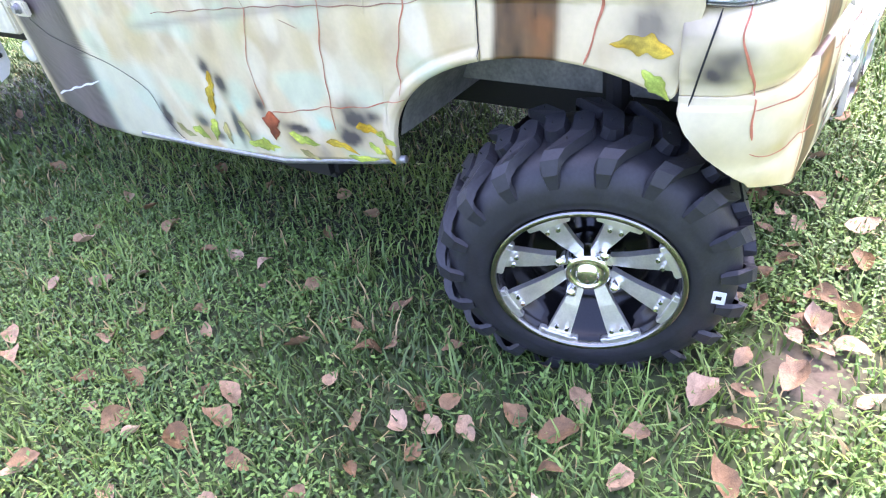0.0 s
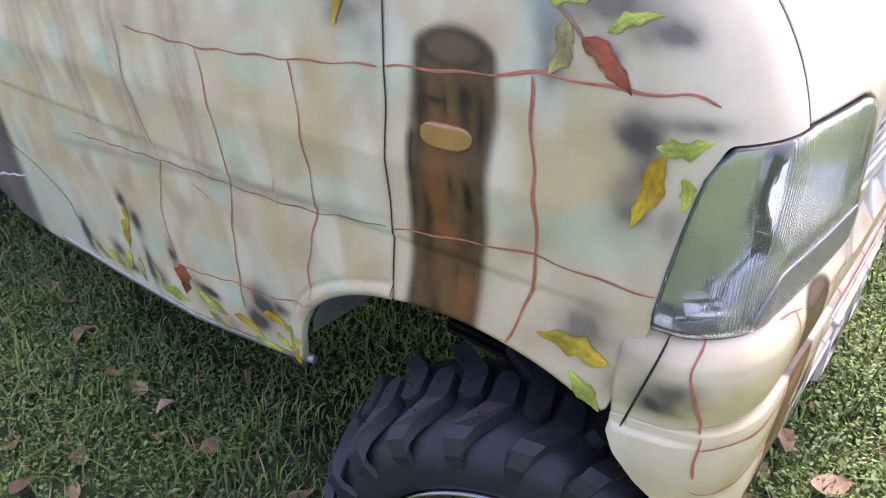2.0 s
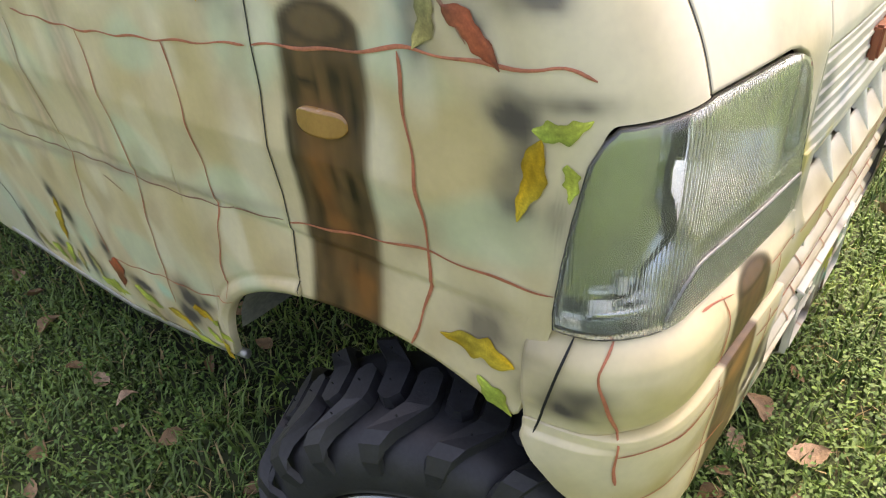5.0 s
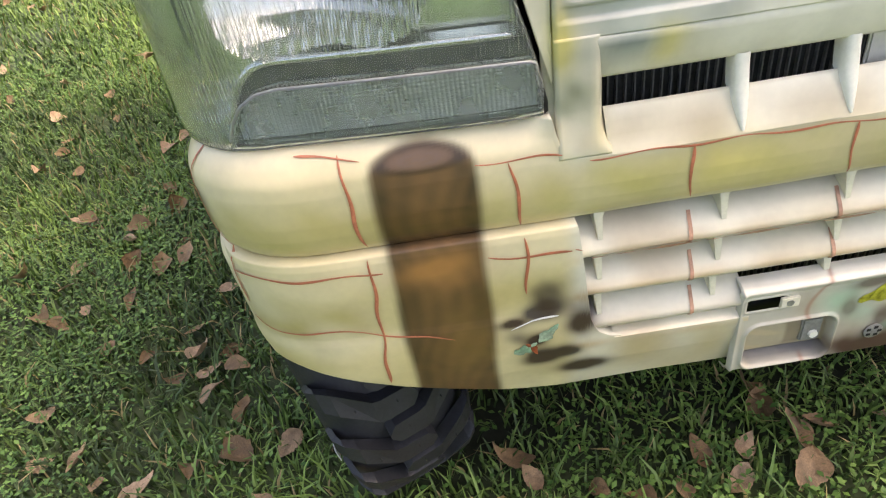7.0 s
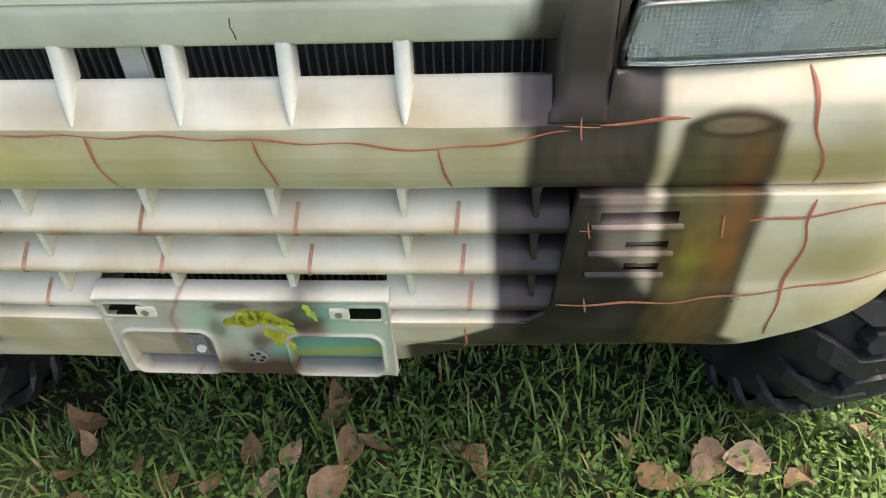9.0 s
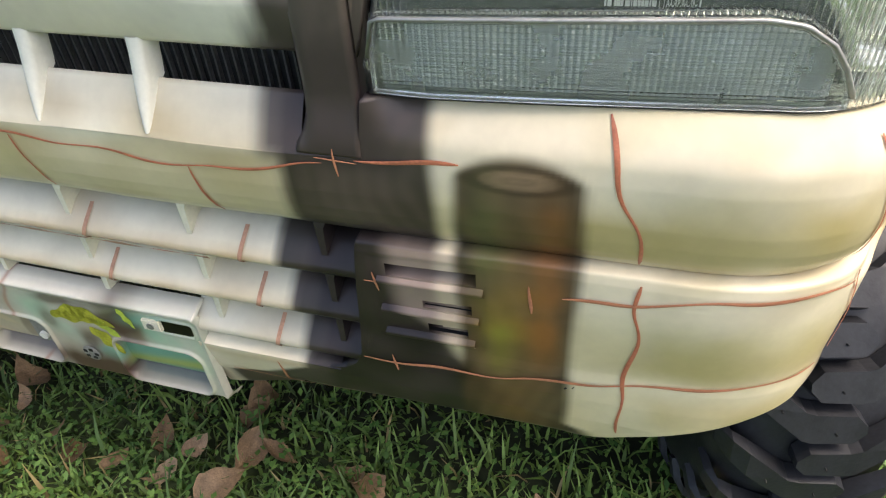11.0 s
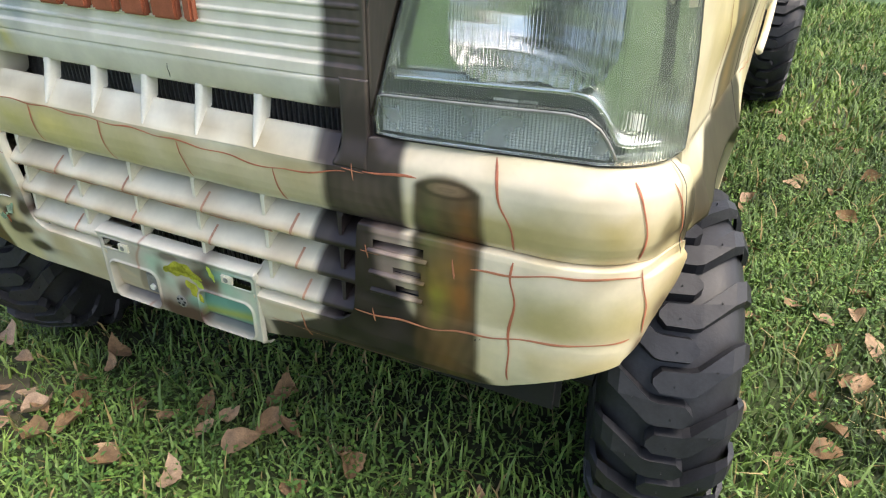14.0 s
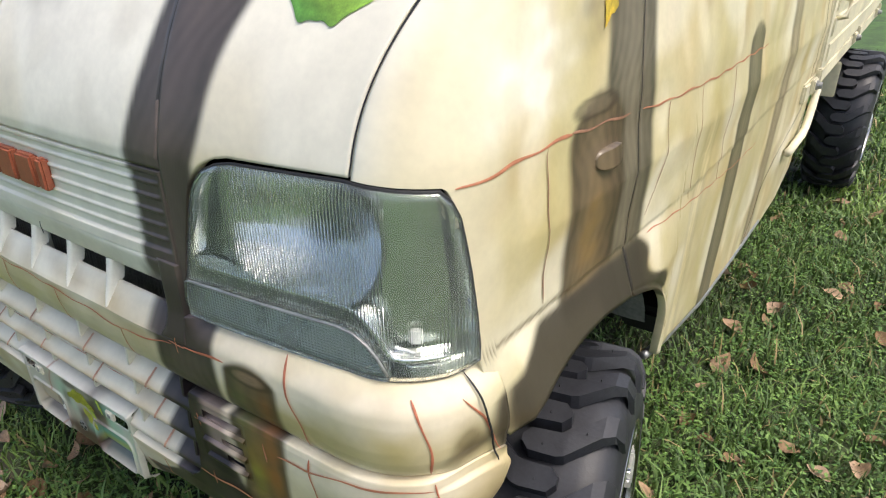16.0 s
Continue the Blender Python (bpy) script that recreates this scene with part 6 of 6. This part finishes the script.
bed = new("cargo_bed")
bed.parent = truck
bm = bmesh.new()
box(bm, -0.72, 0.72, 1.85, 3.99, 0.60, 0.635, 0.004)
part("bed_floor", bm, BEDPAINT, bed)
for sg in (1, -1):
    bm = bmesh.new()
    box(bm, sg * 0.735 - 0.012, sg * 0.735 + 0.012, 1.99, 4.00, 0.650, 0.90, 0.006)
    for zc in (0.70, 0.775, 0.85):
        box(bm, sg * 0.748 - 0.004, sg * 0.748 + 0.004, 2.05, 3.97, zc - 0.028, zc + 0.028, 0.003)
    part("side_gate", bm, BEDPAINT, bed, "cream ribbed drop side")
    bm = bmesh.new()
    box(bm, sg * 0.728 - 0.016, sg * 0.728 + 0.016, 1.80 if sg > 0 else 2.02, 4.00, 0.590 if sg > 0 else 0.545, 0.645, 0.006)
    part("bed_rail", bm, BEDPAINT, bed)
    for y in (1.90, 2.93, 3.86):
        bm = bmesh.new()
        box(bm, sg * 0.748 - 0.007, sg * 0.748 + 0.007, y - 0.030, y + 0.040, 0.606, 0.648, 0.004)
        box(bm, sg * 0.750 - 0.008, sg * 0.750 + 0.008, y + 0.05, y + 0.08, 0.630, 0.668, 0.004)
        hinge = part("hinge_block", bm, BEDPAINT, bed, "cream-painted drop side hinge")
        bm = bmesh.new()
        lathe(bm, [(0.0145, 0.0), (0.0145, 0.006), (0.011, 0.007), (0.0105, 0.016), (0.001, 0.017)], 12)
        bmesh.ops.transform(bm, matrix=Matrix.Translation((sg * 0.755, y, 0.630)) @ Matrix.Rotation(radians(90 * sg), 4, "Y"), verts=bm.verts)
        part("hinge_bolt", bm, STEEL, hinge, "dull steel bolt with washer")
    for y in (2.08, 2.72):
        bm = bmesh.new()
        tube(bm, [(sg * 0.748, y, 0.800), (sg * 0.775, y, 0.806), (sg * 0.778, y + 0.012, 0.852), (sg * 0.750, y + 0.014, 0.862)], 0.008, 8)
        part("rope_hook", bm, BEDPAINT, bed, smooth=True)
    if sg > 0:
        bm = bmesh.new()
        tube(bm, [(0.735, 2.02, 0.612), (0.748, 2.025, 0.590), (0.748, 2.00, 0.545), (0.747, 1.965, 0.490), (0.746, 1.92, 0.470), (0.742, 1.72, 0.465)], 0.012, 12)
        part("guard_bar", bm, BEDPAINT, bed, "cream tubular guard bar", True)
    else:
        bm = bmesh.new()
        for inset in (0.0, 0.004):
            ring = [bm.verts.new((-0.745 + inset, y, z)) for y, z in ((2.58, 0.56), (2.32, 0.56), (2.335, 0.385), (2.36, 0.367), (2.46, 0.375))]
            bm.faces.new(ring if inset else ring[::-1])
            ring = [bm.verts.new((x, 2.325 + inset, z)) for x, z in ((-0.745, 0.56), (-0.685, 0.56), (-0.69, 0.42), (-0.71, 0.385), (-0.745, 0.37))]
            bm.faces.new(ring if inset else ring[::-1])
        plate = part("hanger_plate", bm, WHITEFIN, bed, "white folded metal hanger plate")
        for x, y, z in ((-0.746, 2.47, 0.525), (-0.746, 2.40, 0.41), (-0.712, 2.324, 0.45)):
            bm = bmesh.new()
            bmesh.ops.create_icosphere(bm, subdivisions=1, radius=0.010, matrix=Matrix.Translation((x, y, z)))
            part("bolt_hole", bm, BLACK, plate)
        bm = bmesh.new()
        lathe(bm, [(0.034, -0.02), (0.034, 0.0), (0.028, 0.006), (0.001, 0.007)], 20)
        bmesh.ops.transform(bm, matrix=Matrix.Translation((-0.705, 2.10, 0.475)) @ Matrix.Rotation(radians(-90), 4, "Y"), verts=bm.verts)
        part("filler_cap", bm, WHITEFIN, bed, "round white filler cap", True)
    bm = bmesh.new()
    box(bm, sg * 0.69 - 0.07, sg * 0.69 + 0.07, 2.50, 2.512, 0.47, 0.60, 0.004)
    part("mud_flap", bm, BEDPAINT, bed)
    bm = bmesh.new()
    tube(bm, [(sg * 0.66, 1.86, 0.45), (sg * 0.69, 1.92, 0.45), (sg * 0.69, 2.0, 0.50)], 0.02, 8)
    part("filler_pipe", bm, BLACK, bed)
for y in (2.02, 3.98):
    bm = bmesh.new()
    box(bm, -0.73, 0.73, y, y + 0.02, 0.60, 0.90, 0.004)
    part("end_gate", bm, BEDPAINT, bed)

upper = new("upper_cab")
upper.parent = truck
bm = bmesh.new()
vs = {}
for i, (x, y, z) in enumerate(((0.69, 0.17, 1.125), (0.70, 1.97, 1.125), (0.60, 0.62, 1.74), (0.62, 1.88, 1.74))):
    for sg in (1, -1):
        vs[i, sg] = bm.verts.new((sg * x, y, z))
for q in ((0, 1, 3, 2),):
    for sg in (1, -1):
        bm.faces.new([vs[i, sg] for i in q])
bm.faces.new((vs[0, 1], vs[0, -1], vs[2, -1], vs[2, 1]))
bm.faces.new((vs[1, 1], vs[1, -1], vs[3, -1], vs[3, 1]))
bm.faces.new((vs[2, 1], vs[2, -1], vs[3, -1], vs[3, 1]))
bm.faces.new((vs[0, 1], vs[0, -1], vs[1, -1], vs[1, 1]))
bmesh.ops.bevel(bm, geom=bm.edges[:], offset=0.03, segments=2, affect="EDGES")
part("cab_shell", bm, BEDPAINT, upper)


# ---- lawn ----
def strew(n, x0, x1, y0, y1, seed, weight):
    r = np.random.RandomState(seed)
    x, y = r.uniform(x0, x1, n), r.uniform(y0, y1, n)
    k = r.uniform(0, 1, n) < weight(x, y)
    return x[k], y[k], r


def lawn_weight(x, y):
    w = np.where(y > 2.6, 0.45, 1.0) * np.where((x < -2.2) | (x > 1.9), 0.5, 1.0)
    # thinner grass here uncovers the soil darkened for the truck's shade
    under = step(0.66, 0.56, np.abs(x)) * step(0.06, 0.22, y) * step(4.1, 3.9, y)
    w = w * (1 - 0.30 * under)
    bare = 0.85 * np.exp(-(((x + 0.54) / 0.12) ** 2 + ((y + 0.10) / 0.10) ** 2))
    thin = 0.5 + 0.5 * np.sin(x * 7 + 2 * np.sin(y * 5)) * np.sin(y * 6 + 1.3 * np.sin(x * 4))
    return w * np.clip(1 - 1.1 * bare, 0, 1) * (0.62 + 0.38 * thin)


def bulk_mesh(name, verts, faces3, faces4, colors, mat):
    me = bpy.data.meshes.new(name)
    nv = len(verts)
    me.vertices.add(nv)
    me.vertices.foreach_set("co", verts.ravel())
    loops = np.concatenate([faces4.ravel(), faces3.ravel()])
    starts = np.concatenate([np.arange(len(faces4)) * 4, len(faces4) * 4 + np.arange(len(faces3)) * 3])
    me.loops.add(len(loops))
    me.loops.foreach_set("vertex_index", loops.astype(np.int32))
    me.polygons.add(len(starts))
    me.polygons.foreach_set("loop_start", starts.astype(np.int32))
    me.materials.append(mat)
    me.update(calc_edges=True)
    at = me.color_attributes.new("paint", "FLOAT_COLOR", "POINT")
    at.data.foreach_set("color", np.c_[colors, np.ones(nv)].ravel())
    me.validate()
    return new(name, me)


def build_grass(name, count, seed, tall, label):
    x, y, r = strew(count, -3.4, 2.6, -0.75, 6.5, seed, lawn_weight)
    n = len(x)
    z = ground_height(x, y) - 0.004
    h = tall * r.uniform(0.45, 1.25, n) * np.where(x > 0.75, 1.2, 1.0)
    w = r.uniform(0.0016, 0.0034, n) * np.where(y > 2.4, 1.7, 1.0)
    a, lean = r.uniform(0, math.tau, n), r.uniform(0.15, 1.1, n) * h
    ca, sa = np.cos(a), np.sin(a)
    b = a + math.pi / 2 + r.uniform(-0.5, 0.5, n)
    cb, sb = np.cos(b), np.sin(b)
    rows = [(0.0, 1.0, 0.0), (0.55, 0.85, 0.35), (1.0, 0.0, 1.0)]
    v = np.empty((n, 5, 3))
    for i, (f, ww, l) in enumerate(rows[:2]):
        for j, sgn in enumerate((-1, 1)):
            v[:, 2 * i + j, 0] = x + cb * w * ww * sgn + ca * lean * l
            v[:, 2 * i + j, 1] = y + sb * w * ww * sgn + sa * lean * l
            v[:, 2 * i + j, 2] = z + h * f
    v[:, 4, 0], v[:, 4, 1], v[:, 4, 2] = x + ca * lean, y + sa * lean, z + h * np.clip(1.05 - 0.35 * lean / h, 0.4, 1)
    o = np.arange(n)[:, None] * 5
    f4, f3 = o + np.array([0, 1, 3, 2]), o + np.array([2, 3, 4])
    t = r.uniform(0, 1, n)[:, None]
    col = (1 - t) * np.array((0.050, 0.108, 0.022)) + t * np.array((0.165, 0.268, 0.060))
    patch = np.sin(x * 2.3 + 1.7 * np.sin(y * 1.9)) * np.sin(y * 2.6 + 1.1 * np.sin(x * 3.1)) + 0.6 * np.sin(x * 9 + 3 * np.sin(y * 7)) * np.sin(y * 8)
    col = 0.88 * col * (1 + 0.38 * patch)[:, None] + np.clip(patch, 0, 1)[:, None] * np.array((0.03, 0.02, 0.0))
    straw = (r.uniform(0, 1, n) < 0.07)[:, None]
    col = np.where(straw, np.array((0.30, 0.23, 0.10)), col)
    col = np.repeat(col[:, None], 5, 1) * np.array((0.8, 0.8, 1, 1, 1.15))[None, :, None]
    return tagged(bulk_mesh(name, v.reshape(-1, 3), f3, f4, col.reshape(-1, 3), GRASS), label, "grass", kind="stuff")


def build_clover(count, seed):
    x, y, r = strew(count, -3.0, 2.4, -0.75, 5.0, seed, lambda x, y: lawn_weight(x, y) * (0.25 + 0.75 * (np.sin(x * 3.1 + 0.7) * np.sin(y * 2.7 + 0.4) > -0.25)))
    n = len(x)
    z = ground_height(x, y) + r.uniform(0.006, 0.040, n)
    size = r.uniform(0.0035, 0.0085, n)
    a = r.uniform(0, math.tau, n)
    tilt = r.uniform(-0.5, 0.5, n)
    ca, sa = np.cos(a), np.sin(a)
    v = np.empty((n, 4, 3))
    for i, (f, g, up) in enumerate(((0, 0, 0), (0.9, 0.55, 0.12), (1.9, 0, 0), (0.9, -0.55, 0.12))):
        v[:, i, 0] = x + size * (f * ca - g * sa)
        v[:, i, 1] = y + size * (f * sa + g * ca)
        v[:, i, 2] = z + size * (f * tilt + up)
    f4 = np.arange(n)[:, None] * 4 + np.array([0, 1, 2, 3])
    t = r.uniform(0, 1, n)[:, None]
    col = (1 - t) * np.array((0.048, 0.122, 0.022)) + t * np.array((0.165, 0.285, 0.060))
    col = np.repeat(col[:, None], 4, 1)
    return tagged(bulk_mesh("clover", v.reshape(-1, 3), np.zeros((0, 3), int), f4, col.reshape(-1, 3), GRASS), "low green clover and weeds among the grass", "weeds", kind="stuff")


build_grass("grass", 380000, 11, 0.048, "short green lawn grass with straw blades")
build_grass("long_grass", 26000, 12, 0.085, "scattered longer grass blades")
build_clover(330000, 13)


# ---- fallen leaves ----
def leaf_shape(seed):
    """A dry curled leaf with a toothed edge and a raised midrib, 1 long, lying on its back."""
    r = np.random.RandomState(seed)
    n, m = 15, 7
    u = np.linspace(0, 1, n)
    fat = r.uniform(0.7, 1.0)
    w = (0.25 + 0.11 * r.uniform()) * np.sin(u**fat * math.pi) ** 0.75 * (1 - 0.35 * u**3) + 0.004
    curl, roll, twist, cup = r.uniform(-0.6, 0.9), r.uniform(0.1, 2.2), r.uniform(-0.9, 0.9), r.uniform(-0.3, 0.8)
    bend = r.uniform(-0.12, 0.12)
    v = []
    for i in range(n):
        for f in np.linspace(-1, 1, m):
            tooth = 1 + (0.035 * (-1) ** i + 0.07 * r.uniform(-1, 1)) * (abs(f) > 0.9)
            y = f * w[i] * tooth
            z = roll * y * y * (1.3 if f > 0 else 1.9) + curl * (u[i] - 0.5) ** 2 + twist * y * (u[i] - 0.5) + cup * max(0, u[i] - 0.7) ** 2 * 2
            z += 0.018 * math.sin(11 * u[i] + 5 * f + seed) * abs(f) + 0.010 * math.sin(u[i] * 40) * abs(f) - 0.016 * (f == 0)
            v.append((u[i] - 0.5, y + bend * math.sin(u[i] * math.pi), z))
    faces = [(i * m + j, (i + 1) * m + j, (i + 1) * m + j + 1, i * m + j + 1) for i in range(n - 1) for j in range(m - 1)]
    k = len(v)
    v += [(-0.5, 0.012, 0.01), (-0.5, -0.012, 0.01), (-0.74, 0.02, 0.05)]
    faces.append((k, k + 1, k + 2))
    me = bpy.data.meshes.new("fallen_leaf")
    zmin = min(p[2] for p in v)
    me.from_pydata([(x, y, z - zmin) for x, y, z in v], [], faces)
    me.polygons.foreach_set("use_smooth", [True] * len(me.polygons))
    me.materials.append(DEADLEAF)
    me.update()
    return me


LEAF_MESHES = [leaf_shape(k) for k in range(22)]
SPOTS_A = [(-0.67, 2.45), (-0.69, 1.95), (-0.89, 2.1), (-0.84, 1.87), (-0.92, 1.82), (-0.74, 1.62), (-0.7, 1.8), (-0.78, 1.39), (-0.76, 1.3), (-0.76, 1.17), (-0.81, 1.11), (-0.57, 1.11), (-1.01, 1.59), (-0.94, 1.49), (-1.09, 1.69), (-1.03, 1.35), (-0.96, 1.2), (-0.76, 1.0), (-1.26, 1.58), (-1.14, 1.32), (-1.01, 1.11), (-1.07, 1.2), (-1.25, 1.26), (-1.2, 1.14), (-1.14, 0.96), (-1.12, 0.89), (-1.25, 0.89), (-1.18, 0.86), (-1.45, 1.13), (-0.93, 0.87), (-0.83, 0.78), (-0.88, 0.71), (-0.84, 0.67), (-0.72, 0.74)]
SPOTS_B = [(-0.98, 0.72), (-1.04, 0.6), (-0.95, 0.51), (-0.98, 0.46), (-1.05, 0.45), (-0.92, 0.45), (-0.79, 0.54), (-0.89, 0.33), (-0.89, 0.24), (-0.8, 0.24), (-0.83, 0.12), (-0.68, 0.05), (-0.74, -0.02), (-0.57, 0.02), (-0.41, -0.07), (-0.24, 0.02), (-0.58, -0.08), (-0.86, -0.03), (-0.94, 0.1), (-0.97, 0.21), (-1.23, 0.58), (-1.4, 0.9), (-0.57, -0.2), (0.17, -0.01), (1.0, 0.09), (0.52, 0.05), (-0.05, 0.08), (-0.45, -0.15), (-1.22, 0.74), (-0.43, 1.52), (-0.42, 1.78), (-0.45, 1.06), (-0.39, 1.23)]
SPOTS_C = [(-1.43, 0.72), (-1.32, 0.71), (-1.13, 0.53), (-1.01, 0.51), (-1.29, 1.06), (-1.65, 2.04), (-2.02, 2.38), (-1.58, 1.43), (-1.3, 1.5), (-1.31, 0.4), (-1.06, 0.19), (-1.14, 0.21), (-1.27, 0.29), (0.03, 0.09), (-0.12, 0.09), (-0.39, 0.09), (-0.29, 0.05), (-0.17, 0.03), (0.01, 0.16), (0.23, 0.06), (0.58, 0.07), (0.65, 0.09), (0.72, 0.05), (0.08, 0.1)]
SPOTS_D = [(-0.48, -0.1), (-0.36, -0.12), (-0.33, -0.07), (-0.36, -0.01), (-0.18, -0.12), (-0.08, 0.03), (0.02, 0.03), (-0.04, -0.09), (0.47, 0.11), (0.96, 0.44), (1.05, 0.83), (1.02, 0.65), (1.12, 2.32), (1.38, 3.39), (0.98, 1.91), (0.83, 1.69), (1.06, 0.42), (0.74, 0.98), (0.97, 1.01), (1.03, 0.95), (1.1, 1.01), (0.87, 0.88), (0.8, 0.92), (0.82, 1.63), (0.95, 1.84), (0.73, 1.45), (0.7, 1.83), (0.81, 1.55), (0.6, 1.39), (0.91, 2.32), (0.67, 2.38), (0.75, 0.7)]
SPOTS_E = [(0.67, 1.89), (0.72, 1.73), (0.75, 1.27), (0.84, 1.29), (0.74, 1.12), (0.89, 2.5), (1.13, 1.15), (1.04, 0.55), (0.86, 0.55)]
SPOTS_F = [(0.61, 1.79), (-1.72, 1.48), (-1.2, 0.29), (-0.96, 0.39), (-1.37, 0.67), (-1.81, 1.9), (-1.69, 1.6), (0.84, 0.14), (-0.545, -0.075), (-0.41, -0.056), (-0.37, -0.01), (-0.65, -0.01), (-0.47, -0.05), (-0.40, 0.03), (0.20, 0.08), (-0.20, -0.085), (-0.416, 0.13), (0.587, 0.09), (0.742, 0.076), (0.006, 0.18)]
rl = np.random.RandomState(77)
spots = SPOTS_A + SPOTS_B + SPOTS_C + SPOTS_D + SPOTS_E + SPOTS_F
while len(spots) < 262:
    x, y = rl.uniform(-2.8, 2.3), rl.uniform(-0.5, 4.8)
    if abs(x) < 0.4 and y > 0.5 or (abs(x) < 1.1 and y < 2.2):
        continue
    spots.append((x, y))
while len(spots) < 296:
    spots.append((rl.uniform(0.95, 1.9), rl.uniform(0.15, 2.6)))
for k, (x, y) in enumerate(spots):
    ob = new("fallen_leaf", LEAF_MESHES[(k * 5) % 22])
    size = rl.uniform(0.042, 0.084)
    ob.matrix_basis = pose(x, y, float(ground_height(np.array(x), np.array(y))) + rl.uniform(0.016, 0.032), rl.uniform(-28, 28), rl.uniform(-28, 28), rl.uniform(0, 360)) @ Matrix.Scale(size, 4)
    tagged(ob, "dry tan brown fallen leaf lying on the grass", "leaf", "fallen leaves")
ob = new("fallen_leaf", LEAF_MESHES[3])
ob.matrix_basis = pose(0.80, -0.03, 0.09, 62, -10, 40) @ Matrix.Scale(0.09, 4)
tagged(ob, "pale dry leaf resting against the front tyre", "leaf", "fallen leaves")
